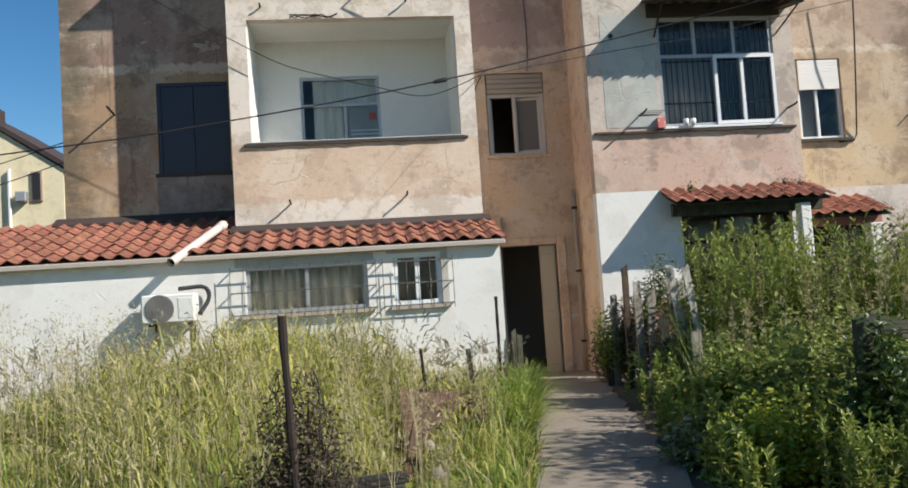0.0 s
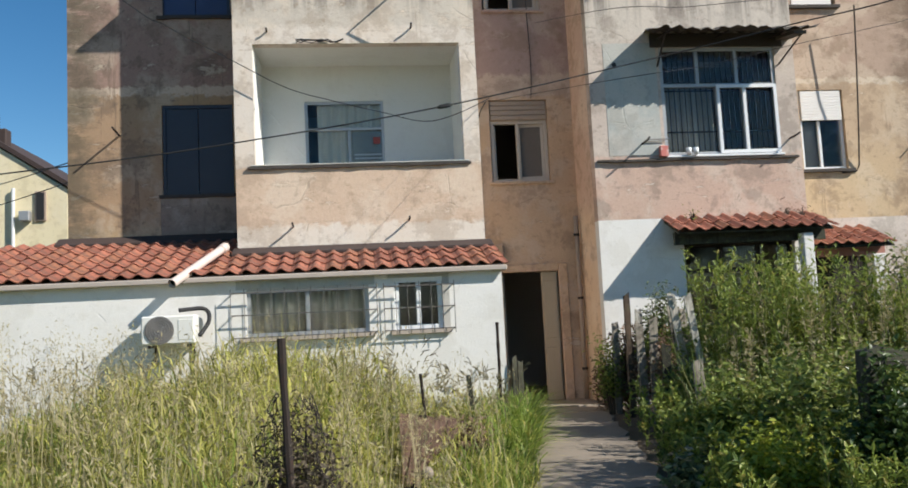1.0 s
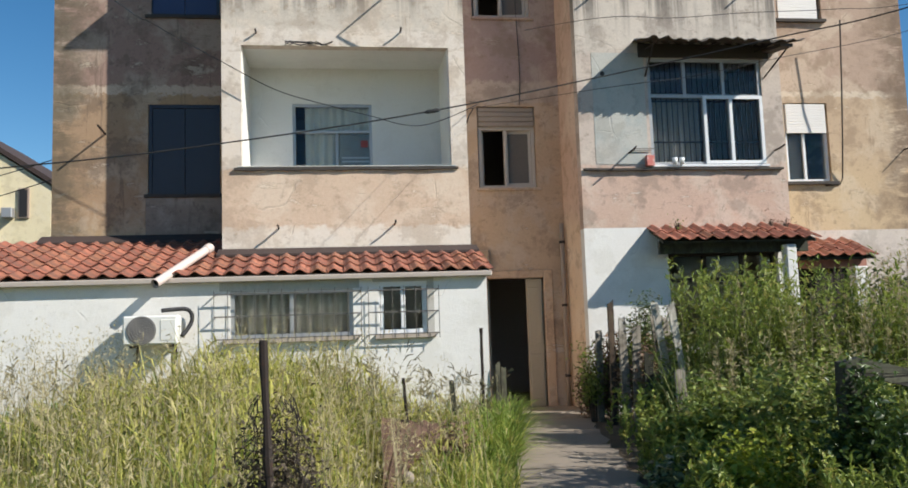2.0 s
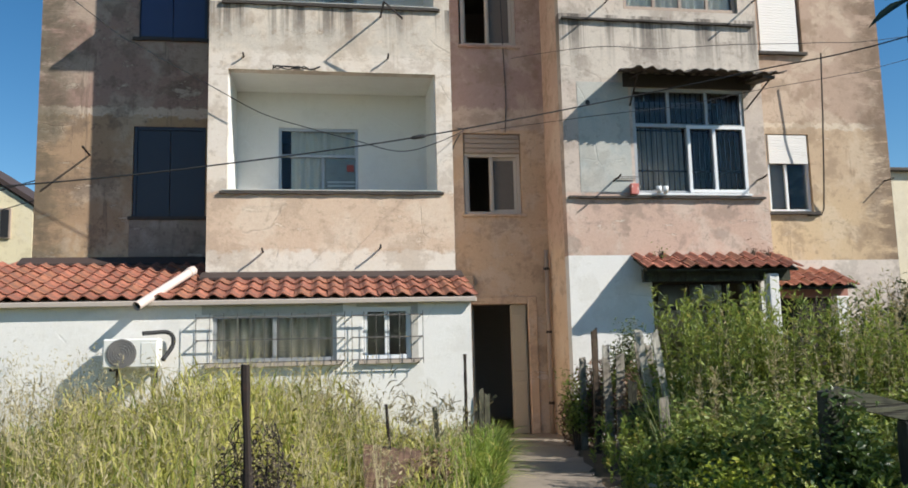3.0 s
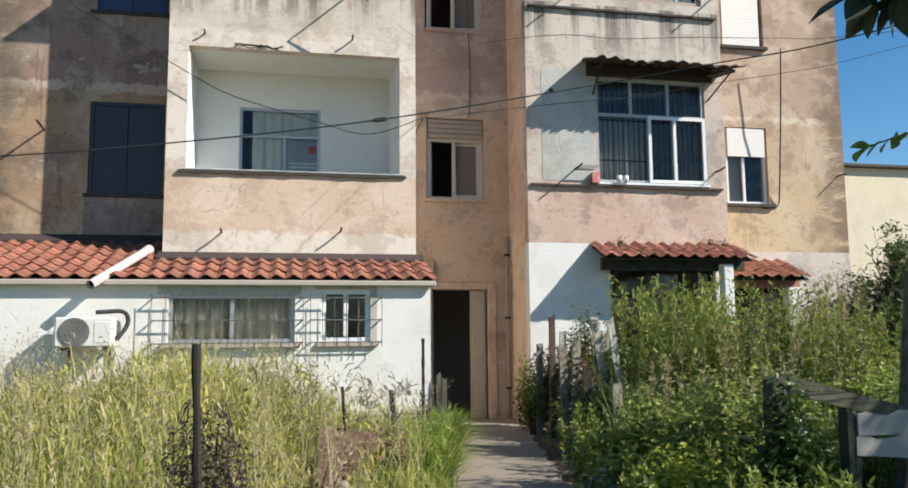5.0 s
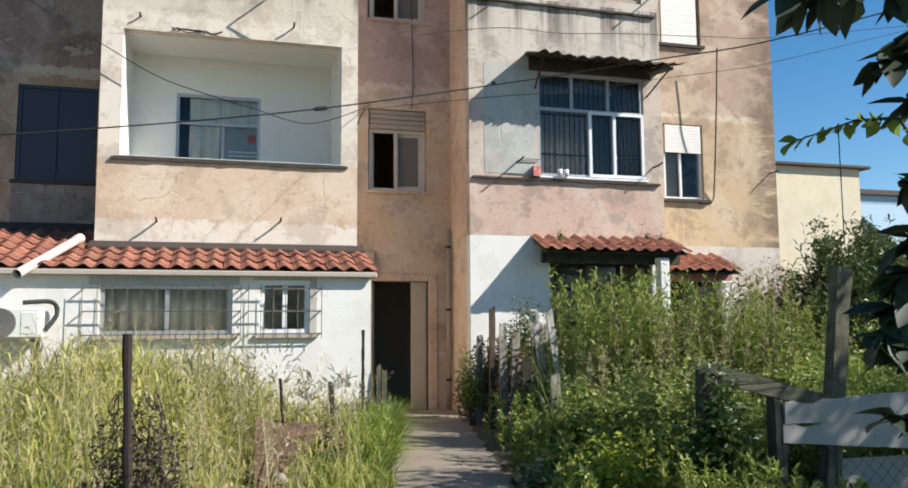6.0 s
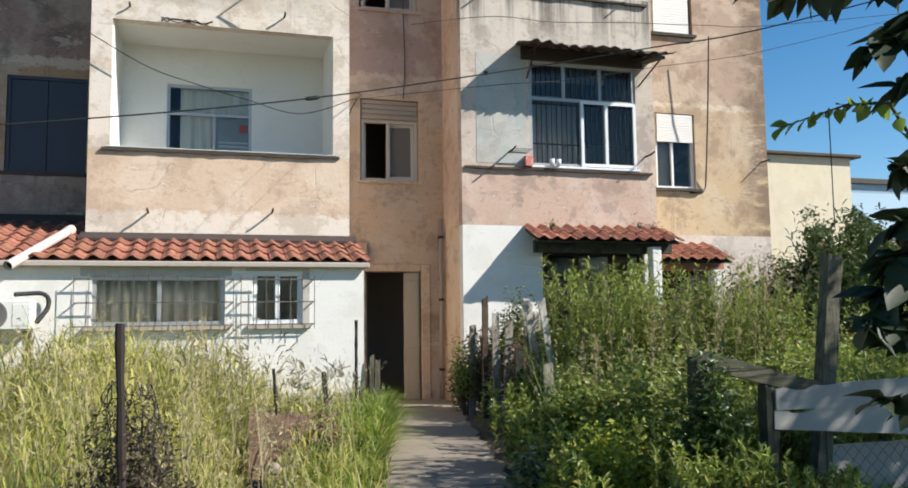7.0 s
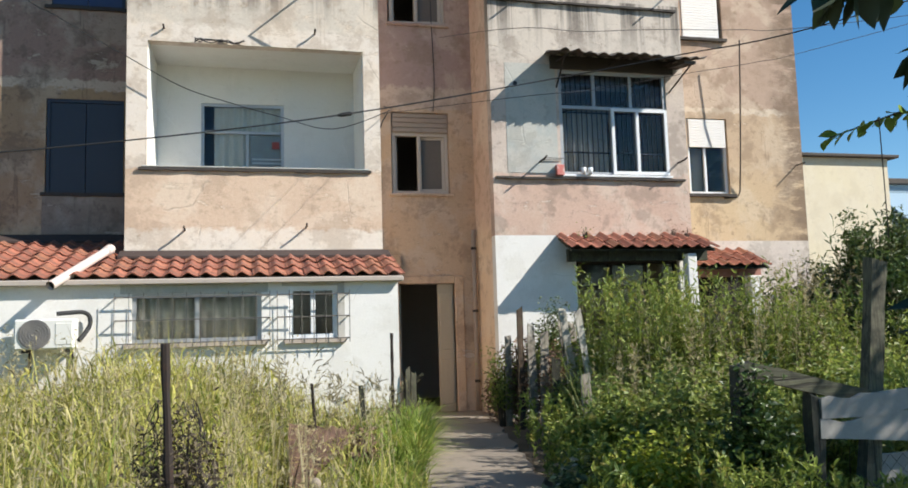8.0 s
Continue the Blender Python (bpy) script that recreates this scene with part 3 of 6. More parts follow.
        ledge(b, 6.48, 7.42, YM - 0.07, YM + 0.1, z0 - 0.05, z0, int(z0 * 11))


def curtain(parent, x0, x1, z0, z1, y, seed, cloth=None, label="pale hanging net curtain"):
    rnd = random.Random(seed)
    bm = bmesh.new()
    n = int((x1 - x0) / 0.02)
    ph = rnd.uniform(0, 6)
    cols = []
    for i in range(n + 1):
        x = x0 + (x1 - x0) * i / n
        d = 0.025 * math.sin(i * 0.9 + ph) + 0.012 * math.sin(i * 0.37 + 2 * ph)
        cols.append([bm.verts.new((x, y + d * s, z)) for z, s in ((z0, 1.2), ((z0 + z1) / 2, 1.0), (z1, 0.6))])
    for a, c in zip(cols, cols[1:]):
        for k in range(2):
            bm.faces.new((a[k], c[k], c[k + 1], a[k + 1]))
    return part("curtain", bm, cloth or CURTAIN, parent, label, smooth=True)


make_windows()


def make_entrance():
    d = part("door_frame", boxes((1.2, 1.33, YM - 0.035, YM + 0.2, 0, 2.17), (2.23, 2.38, YM - 0.035, YM + 0.2, 0, 2.17),
                                 (1.33, 2.23, YM - 0.035, YM + 0.2, 2.05, 2.17), bevel=0.012), STAIR, building)
    bm = boxes((1.965, 2.225, YM + 0.05, YM + 0.09, 0.03, 2.045), (1.99, 2.2, YM + 0.038, YM + 0.05, 0.15, 0.85), (1.99, 2.2, YM + 0.038, YM + 0.05, 1.0, 1.9), bevel=0.006)
    part("door", bm, DOOR_WOOD, building, "narrow pale wooden leaf of the entrance door, shut")
    m = Matrix.Translation((1.37, YM + 0.16, 0)) @ Matrix.Rotation(radians(96), 4, "Z")
    bm = bmesh.new()
    box(bm, 0.0, 0.6, -0.02, 0.02, 0.03, 2.03, 0.004, m)
    for z0, z1 in ((0.15, 0.75), (0.9, 1.9)):
        box(bm, 0.1, 0.5, -0.032, -0.02, z0, z1, 0.008, m)
    leaf = part("door", bm, DOOR_WOOD, building, "wide leaf of the entrance door standing open")
    bm = bmesh.new()
    box(bm, 0.5, 0.57, -0.07, -0.02, 1.0, 1.03, 0.005, m)
    part("handle", bm, IRON, leaf)
    # ground floor openings under the tiled canopies
    w = window(building, 3.9, 5.65, 0.9, 2.32, YB + 0.08, [(4.5, 0.9, 2.32), (5.1, 0.9, 2.32)], [(1.9, 3.92, 5.63)], IRON, 0.06, label="dark ground floor window")
    part("door", boxes((6.46, 7.59, YM + 0.08, YM + 0.12, 0.02, 2.1), bevel=0.005), IRON, building, "dark metal back door")
    for i in range(9):
        x = 6.5 + i * 0.125
        part("bar", boxes((x - 0.009, x + 0.009, YM + 0.02, YM + 0.04, 0.05, 2.1)), IRON, building)


make_entrance()

# ---- tiled roofs ----
TILE = Nodes("clay_roof_tile")
_r, _s, _f = TILE.own(), TILE.noise(9, 5, 0.7), TILE.noise(60, 3)
_c = TILE.mix(_r, (0.215, 0.072, 0.046), (0.40, 0.145, 0.088))
_c = TILE.mix(TILE.calc("MULTIPLY", TILE.ramp(TILE.calc("FRACT", TILE.calc("MULTIPLY", _r, 7.7)), 0.45, 0.95), 0.5), _c, (0.33, 0.15, 0.075))
_c = TILE.mix(TILE.calc("MULTIPLY", TILE.ramp(_s, 0.46, 0.62), 0.8), _c, (0.14, 0.07, 0.05))
_c = TILE.mix(TILE.calc("MULTIPLY", TILE.ramp(_f, 0.55, 0.75), 0.25), _c, (0.6, 0.36, 0.24))
TILE.bump(TILE.calc("ADD", _s, _f), 0.3, 0.004)
TILE = TILE.done(_c, 0.85)


def tile_mesh(width=0.225, length=0.40):
    """One S-shaped clay tile; its lower end at y = 0, upper end at y = length."""
    bm = bmesh.new()
    n = 10
    rows = []
    for y, lift in ((0.0, 0.016), (length, 0.0)):
        top, low = [], []
        for i in range(n + 1):
            u = i / n
            x = (u - 0.5) * width * 1.04
            z = 0.042 * (0.5 - 0.5 * math.cos(2 * math.pi * min(u / 0.72, 1.0))) + (-0.01 * math.sin(math.pi * (u - 0.72) / 0.28) if u > 0.72 else 0) + lift
            top.append(bm.verts.new((x, y, z + 0.012)))
            low.append(bm.verts.new((x, y, z)))
        rows.append((top, low))
    (t0, l0), (t1, l1) = rows
    for i in range(n):
        bm.faces.new((t0[i], t0[i + 1], t1[i + 1], t1[i]))
        bm.faces.new((l0[i + 1], l0[i], l1[i], l1[i + 1]))
        bm.faces.new((l0[i], l0[i + 1], t0[i + 1], t0[i]))
        bm.faces.new((t1[i], t1[i + 1], l1[i + 1], l1[i]))
    bm.faces.new((t0[0], t1[0], l1[0], l0[0]))
    bm.faces.new((l0[n], l1[n], t1[n], t0[n]))
    me = bpy.data.meshes.new("roof_tile")
    bm.to_mesh(me)
    bm.free()
    me.materials.append(TILE)
    return me


TILE_MESH = tile_mesh()


def lay_tiles(parent, x0, x1, y0, z0, y1, z1, seed, gauge=0.33):
    """Rows of tiles on the slope from the eave (y0, z0) to (y1, z1)."""
    rnd = random.Random(seed)
    run = math.hypot(y1 - y0, z1 - z0)
    tilt = math.degrees(math.atan2(z1 - z0, y1 - y0))
    rows = max(1, round(run / gauge))
    cols = round((x1 - x0) / 0.215)
    for r in range(rows):
        d = run * r / rows
        for c in range(cols):
            x = x0 + (c + 0.5) * (x1 - x0) / cols
            s = d / run
            shared("roof_tile", TILE_MESH, parent,
                   pose(x + rnd.uniform(-0.006, 0.006), y0 + (y1 - y0) * s + rnd.uniform(-0.012, 0.012), z0 + (z1 - z0) * s + 0.022 + rnd.uniform(0, 0.006),
                        tilt - 1.5 + rnd.uniform(-0.8, 0.8), rnd.uniform(-1.5, 1.5), rnd.uniform(-1.5, 1.5)))


def slope_slab(bm, x0, x1, y0, z0, y1, z1, thick):
    vs = [bm.verts.new((x, y, z + dz)) for x in (x0, x1) for y, z in ((y0, z0), (y1, z1)) for dz in (0, -thick)]
    for q in ((0, 2, 3, 1), (4, 5, 7, 6), (0, 1, 5, 4), (2, 6, 7, 3), (0, 4, 6, 2), (1, 3, 7, 5)):
        bm.faces.new([vs[i] for i in q])
    bmesh.ops.recalc_face_normals(bm, faces=bm.faces)
    return bm


FLASHING = painted("tarred_flashing", (0.05, 0.033, 0.028), (0.022, 0.018, 0.017), 0.5, 0.8)
GUTTER = painted("painted_eave_board", (0.42, 0.36, 0.31), (0.3, 0.24, 0.18), 0.5, 0.7)
YS = 11.2


def make_annex():
    a = thing("annex", "low whitewashed annex with a red clay tile lean-to roof", "building")
    rise, eave = 0.306, 11.14
    part("wall", wall_bm(-9.0, 0.94, -0.3, 2.02, YS, YS + 0.2, [(-2.33, -0.80, 1.26, 1.86), (-0.47, 0.15, 1.26, 1.93)]), WHITE, a)
    part("wall", boxes((0.74, 0.94, YS + 0.2, YB, -0.3, 2.04)), WHITE, a)
    part("wall", boxes((-9.0, -8.8, YS + 0.2, 13.5, 0, 2.4)), WHITE, a)
    part("wall", boxes((-8.8, -5.17, 13.3, 13.5, 0, 2.6)), WHITE, a)
    part("inner_wall", boxes((-2.56, 0.74, 12.1, 12.2, 0, 2.2)), DARK_ROOM, a)
    part("roof_deck", slope_slab(bmesh.new(), -9.1, -2.6, eave, 2.03, 13.28, 2.03 + rise * 2.21, 0.05), GUTTER, a)
    part("roof_deck", slope_slab(bmesh.new(), -2.6, 0.98, eave, 2.03, 12.24, 2.03 + rise * 1.17, 0.05), GUTTER, a)
    part("eave_board", boxes((-9.1, 1.0, eave - 0.05, eave - 0.003, 1.97, 2.04), bevel=0.012), GUTTER, a)
    part("flashing", slope_slab(bmesh.new(), -5.3, -2.58, 13.08, 2.03 + rise * 2.01 + 0.08, 13.295, 2.03 + rise * 2.22 + 0.13, 0.03), FLASHING, a)
    part("flashing", slope_slab(bmesh.new(), -2.62, 1.0, 12.02, 2.03 + rise * 0.95 + 0.08, 12.245, 2.03 + rise * 1.17 + 0.11, 0.03), FLASHING, a)
    lay_tiles(a, -9.1, -2.6, eave - 0.03, 2.025, 13.2, 2.025 + rise * 2.16, 1)
    lay_tiles(a, -2.6, 1.02, eave - 0.03, 2.025, 12.15, 2.025 + rise * 1.11, 2)
    # windows
    w = window(a, -2.33, -0.80, 1.26, 1.86, YS + 0.03, [(-1.575, 1.26, 1.86)], [], GREY_FRAME, 0.05, label="wide aluminium annex window", cells=[(-2.33, -1.575, 1.26, 1.86), (-1.575, -0.8, 1.26, 1.86)])
    curtain(w, -2.28, -1.62, 1.29, 1.84, YS + 0.12, 5, DULL_CURTAIN, "brownish curtain behind the pane")
    curtain(w, -1.52, -0.85, 1.29, 1.84, YS + 0.12, 6, DULL_CURTAIN, "brownish curtain behind the pane")
    part("sill", boxes((-2.42, -0.73, YS - 0.06, YS + 0.03, 1.20, 1.26), bevel=0.008), GUTTER, w)
    part("lintel", boxes((-2.46, -0.72, YS - 0.006, YS + 0.02, 1.862, 2.0)), PALE, w, "grey cement band above the window")
    grille(w, -2.51, -0.7, 1.26, 1.82)
    w = window(a, -0.47, 0.15, 1.26, 1.93, YS + 0.03, [(-0.16, 1.26, 1.93)], [], WHITE_FRAME, 0.06, label="small white annex window", cells=[(-0.47, -0.16, 1.26, 1.93), (-0.16, 0.15, 1.26, 1.93)])
    part("sill", boxes((-0.53, 0.25, YS - 0.05, YS + 0.03, 1.20, 1.26), bevel=0.008), GUTTER, w)
    part("jamb", boxes((0.152, 0.24, YS - 0.006, YS + 0.02, 1.262, 1.93)), PALE, w, "grey cement edge beside the window")
    part("lintel", boxes((-0.55, 0.24, YS - 0.006, YS + 0.02, 1.932, 2.0)), PALE, w, "grey cement band above the window")
    grille(w, -0.61, 0.29, 1.26, 1.82)


def grille(parent, x0, x1, z0, z1):
    """Iron bars that stand off the wall like a shallow cage."""
    y = YS - 0.105
    for z in (z0, (z0 + z1) / 2, z1):
        bm = boxes((x0, x1, y - 0.006, y + 0.006, z - 0.008, z + 0.008), (x0, x0 + 0.012, y + 0.006, YS, z - 0.008, z + 0.008), (x1 - 0.012, x1, y + 0.006, YS, z - 0.008, z + 0.008))
        part("cross_bar", bm, GRILLE, parent)
    n = max(3, round((x1 - x0) / 0.16))
    for i in range(n + 1):
        x = x0 + (x1 - x0) * i / n
        bm = bmesh.new()
        tube(bm, [(x, y - 0.012, z0 - 0.06), (x, y - 0.012, z1 + 0.05)], [0.005, 0.005], 6)
        part("bar", bm, GRILLE, parent)


make_annex()


CLAY_PAINT = painted("clay_red_paint", (0.36, 0.17, 0.13), (0.16, 0.09, 0.07), 0.5, 0.8)


def make_canopies():
    a = thing("tiled_canopy", "small red clay tile canopy over a ground floor window", "canopy", "tiled canopies")
    # deck and low beam coloured dark for the shade under the tiles
    part("deck", slope_slab(bmesh.new(), 3.62, 5.98, 11.74, 2.43, 12.245, 2.66, 0.03), MOSSY_SHADE_WOOD, a)
    part("beam", boxes((3.64, 5.96, 11.93, 12.0, 2.27, 2.46), bevel=0.006), MOSSY_SHADE_WOOD, a)
    part("column", boxes((5.5, 5.66, 11.74, 11.90, -0.05, 2.36), bevel=0.012), WHITE, a, "white square column")
    lay_tiles(a, 3.6, 6.0, 11.66, 2.41, 12.22, 2.66, 7, 0.28)
    a = thing("tiled_canopy", "small red clay tile canopy over a back door", "canopy", "tiled canopies")
    # this deck is also coloured dark for the shade beneath
    part("deck", slope_slab(bmesh.new(), 6.2, 7.55, 12.64, 2.21, 13.295, 2.52, 0.03), MOSSY_SHADE_WOOD, a)
    part("beam", boxes((6.22, 7.53, 12.85, 12.92, 2.06, 2.26), bevel=0.006), CLAY_PAINT, a)
    part("column", boxes((7.2, 7.42, 12.68, 12.86, -0.05, 2.07), bevel=0.012), WHITE, a, "whitewashed pillar")
    lay_tiles(a, 6.2, 7.56, 12.58, 2.2, 13.27, 2.52, 8, 0.3)
    # corrugated sheet awning
    a = thing("corrugated_awning", "rusty corrugated sheet awning above the closed balcony", "awning")
    bm = bmesh.new()
    n = 66
    rnd = random.Random(3)
    rows = []
    for y, z, lift, xa, xb in ((YB + 0.0, 5.55, 0, 3.52, 5.98), (YB - 0.3, 5.49, 0, 3.44, 5.99), (YB - 0.62, 5.40, 1, 3.34, 6.0)):
        rows.append([bm.verts.new((xa + (xb - xa) * i / n, y + lift * rnd.uniform(-0.035, 0.02),
                                   z + 0.018 * math.sin(i * math.pi / 2.7) + lift * (0.02 * math.sin(i * 0.21) - 0.05 * max(0, 1 - i / 5) + rnd.uniform(-0.012, 0.008)))) for i in range(n + 1)])
    for a_, b_ in zip(rows, rows[1:]):
        for i in range(n):
            bm.faces.new((a_[i], a_[i + 1], b_[i + 1], b_[i]))
    geo = bmesh.ops.extrude_face_region(bm, geom=bm.faces[:])
    bmesh.ops.translate(bm, vec=(0, 0, -0.008), verts=[v for v in geo["geom"] if isinstance(v, bmesh.types.BMVert)])
    bmesh.ops.recalc_face_normals(bm, faces=bm.faces)
    part("sheet", bm, CONCRETE, a, smooth=True)
    for x in (3.7, 4.6, 5.5):
        bm = bmesh.new()
        tube(bm, [(x, YB, 5.43), (x, YB - 0.55, 5.37)], 0.012, 6)
        part("bracket", bm, IRON, a)
    for x, xo in ((3.7, 3.66), (5.64, 5.8)):
        bm = bmesh.new()
        tube(bm, [(x, YB, 5.02), (xo, YB - 0.5, 5.37)], 0.014, 6)
        part("brace", bm, IRON, a)
    part("edge_strip", slope_slab(bmesh.new(), 5.62, 5.82, YB - 0.55, 5.372, YB, 5.46, 0.05), CONCRETE, a)


make_canopies()

# ---- fixtures on the houses ----


def smooth_line(points):
    """A smooth run of points through the given ones."""
    pts = [Vector(p) for p in points]
    out = []
    for i in range(len(pts) - 1):
        a, b, c, d = pts[max(i - 1, 0)], pts[i], pts[i + 1], pts[min(i + 2, len(pts) - 1)]
        for k in range(6):
            t = k / 6
            out.append(0.5 * ((2 * b) + (c - a) * t + (2 * a - 5 * b + 4 * c - d) * t * t + (3 * b - a - 3 * c + d) * t ** 3))
    out.append(pts[-1])
    return out


def make_air_conditioner():
    a = thing("air_conditioner", "white outdoor air conditioner unit on the annex wall", "air conditioner")
    x0, x1, y0, y1, z0, z1 = -3.53, -2.895, 10.84, 11.09, 1.232, 1.58
    body = part("housing", boxes((x0, x1, y0, y1, z0, z1), bevel=0.02), AC_WHITE, a)
    cx, cz = x0 + 0.22, (z0 + z1) / 2
    bm = bmesh.new()
    bmesh.ops.create_cone(bm, cap_ends=True, segments=32, radius1=0.17, radius2=0.17, depth=0.02,
                          matrix=Matrix.Translation((cx, y0 - 0.002, cz)) @ Matrix.Rotation(radians(90), 4, "X"))
    part("fan_opening", bm, FAN_GREY, body)
    for k in range(1, 6):
        r = 0.03 * k
        bm = bmesh.new()
        tube(bm, [(cx + r * math.cos(t), y0 - 0.016, cz + r * math.sin(t)) for t in (2 * math.pi * i / 24 for i in range(25))], 0.0025, 5, False)
        part("guard_ring", bm, FAN_GREY, body)
    part("side_panel", boxes((x1 - 0.2, x1 - 0.02, y0 - 0.006, y0 + 0.01, z0 + 0.05, z1 - 0.05), bevel=0.005), AC_WHITE, body)
    for x in (x0 + 0.08, x1 - 0.1):
        part("bracket", boxes((x, x + 0.03, y0 + 0.02, YS, z0 - 0.035, z0), (x, x + 0.03, YS - 0.03, YS, z0 - 0.25, z0 - 0.035), bevel=0.003), IRON, a)
    bm = bmesh.new()
    tube(bm, smooth_line([(x1 - 0.22, 11.0, z1 + 0.06), (x1 - 0.1, 11.05, z1 + 0.07), (x1 + 0.04, 11.1, z1 + 0.075), (x1 + 0.11, 11.12, z1 + 0.02), (x1 + 0.11, 11.1, z1 - 0.1), (x1 + 0.02, 11.0, z1 - 0.26)]), 0.027, 8)
    part("hose", bm, BLACK, a, "black insulated pipe", smooth=True)


def make_drain_pipe():
    a = thing("drain_pipe", "white plastic drain pipe lying across the tiled roof", "pipe")
    p0, p1 = Vector((-2.68, 11.95, 2.50)), Vector((-3.165, 10.88, 1.961))
    bm = bmesh.new()
    n = 20
    d = (p1 - p0).normalized()
    tube(bm, [p0, p1], 0.055, n, False)
    tube(bm, [p1, p0], 0.047, n, False)
    part("pipe", bm, PVC, a, smooth=True)
    bm = bmesh.new()
    tube(bm, [p0 + d * 0.02, p0 + d * 0.14], 0.064, n)
    part("collar", bm, PVC, a, smooth=True)
    # black disc set in the mouth for the dark inside of the pipe
    bm = bmesh.new()
    tube(bm, [p1 - d * 0.05, p1 - d * 0.046], 0.0468, n)
    part("bore_shade_disc", bm, BLACK, a)


def rod(points, radius=0.012, name="clothes_line_bracket", label="rusty iron clothes line bracket on the wall", material=None):
    a = thing(name, label, "bracket", "iron brackets")
    bm = bmesh.new()
    tube(bm, points, radius, 6)
    part("rod", bm, material or IRON, a)


def make_rods():
    """Iron rods that lean out of the bay fronts below each balcony."""
    for x, z, out in ((-1.80, 2.77, 0.19), (-0.17, 2.81, 0.2), (3.37, 3.83, 0.33), (5.72, 3.86, 0.3), (3.38, 6.66, 0.42), (5.85, 6.78, 0.45),
                      (-2.09, 5.60, 0.09), (-0.02, 5.64, 0.14)):
        rod([(x, YB + 0.03, z), (x + 0.005, YB - out * 0.6, z + 0.01), (x, YB - out, z + 0.03)], 0.014)
    rod([(-0.12, YB + 0.03, 6.28), (-0.1, YB - 0.48, 6.31), (0.17, YB - 0.45, 6.08)], 0.016)
    rod([(-4.42, YM + 0.02, 4.38), (-4.42, YM - 0.38, 4.42)], 0.016)
    rod([(8.72, YM + 0.02, 4.1), (8.72, YM - 0.25, 4.1)], 0.012)
    # old cable bundle on top of the balcony opening
    a = thing("cable_bundle", "tangle of old cable on the balcony lintel", "cable")
    rnd = random.Random(8)
    bm = bmesh.new()
    for k in range(3):
        tube(bm, [(-1.68 + i * 0.075, YB - 0.03 + rnd.uniform(-0.02, 0.02), 5.43 + rnd.uniform(-0.015, 0.05)) for i in range(10)], 0.009, 5)
    part("strand", bm, BLACK, a)


def cable(points, radius, label):
    """A hanging cable."""
    bm = bmesh.new()
    tube(bm, smooth_line(points), radius, 6)
    tagged(part("cable", bm, BLACK), label, "cable", "overhead cables")


def make_cables():
    cable([(-12.753, 8.644, 2.497), (-5.933, 7.59, 2.547), (-3.255, 7.094, 2.646), (-1.835, 7.094, 2.813), (-0.192, 7.094, 3.074), (1.631, 7.094, 3.458), (2.624, 6.712, 3.594), (3.569, 6.075, 3.683), (6.416, 4.966, 4.41)],
          0.0056, "black overhead cable strung across the yard")
    cable([(-9, 10.5, 9.8), (-4.33, 12.1, 6.26), (-3.46, 12.1, 5.65), (-2.57, 12.1, 5.14), (-1.82, 12.1, 4.73), (-1.14, 12.1, 4.52), (-0.52, 12.1, 4.36), (0.22, 12.1, 4.21), (1.03, 12.1, 4.51), (1.15, 13.28, 4.9)],
          0.006, "thin black cable hanging in front of the balcony")
    cable([(2.1, 13.28, 6.1), (1.394, 7.492, 4.038), (2.06, 7.492, 4.05), (2.81, 7.492, 4.116), (3.704, 7.492, 4.17), (4.754, 7.492, 4.284), (9.224, 7.192, 4.98)], 0.003, "thin black cable along the upper floor")
    cable([(1.12, 13.28, 4.78), (1.364, 7.492, 3.39), (2.198, 7.492, 3.504), (3.068, 7.492, 3.69), (3.92, 7.492, 3.858), (4.736, 7.492, 4.068), (9.224, 7.192, 5.34)], 0.0028, "thin black cable from the stair window")
    cable([(1.02, 12.2, 4.5), (1.05, 13.2, 4.4), (1.06, 13.26, 3.4), (1.06, 13.26, 2.6)], 0.009, "black cable running down the stair wall")
    cable([(1.95, 13.285, 7.2), (1.97, 13.285, 6.2), (1.99, 13.285, 5.4), (1.96, 13.285, 4.85)], 0.006, "thin cable on the stair wall")
    cable([(-5.16, 13.4, 4.02), (-8, 16.5, 4.15), (-13, 22, 4.75)], 0.008, "thin black cable towards the yellow house")
    cable([(-5.16, 13.4, 3.72), (-8, 16.5, 3.75), (-13, 22, 4.1)], 0.008, "thin black cable towards the yellow house")
    a = thing("cable_splice", "taped splice on the overhead cable", "cable")
    bm = bmesh.new()
    tube(bm, [(-0.254, 7.094, 3.062), (-0.229, 7.094, 3.067), (-0.155, 7.094, 3.08), (-0.13, 7.094, 3.084)], [0.0075, 0.0175, 0.0175, 0.0075], 8)
    part("tape", bm, BLACK, a)


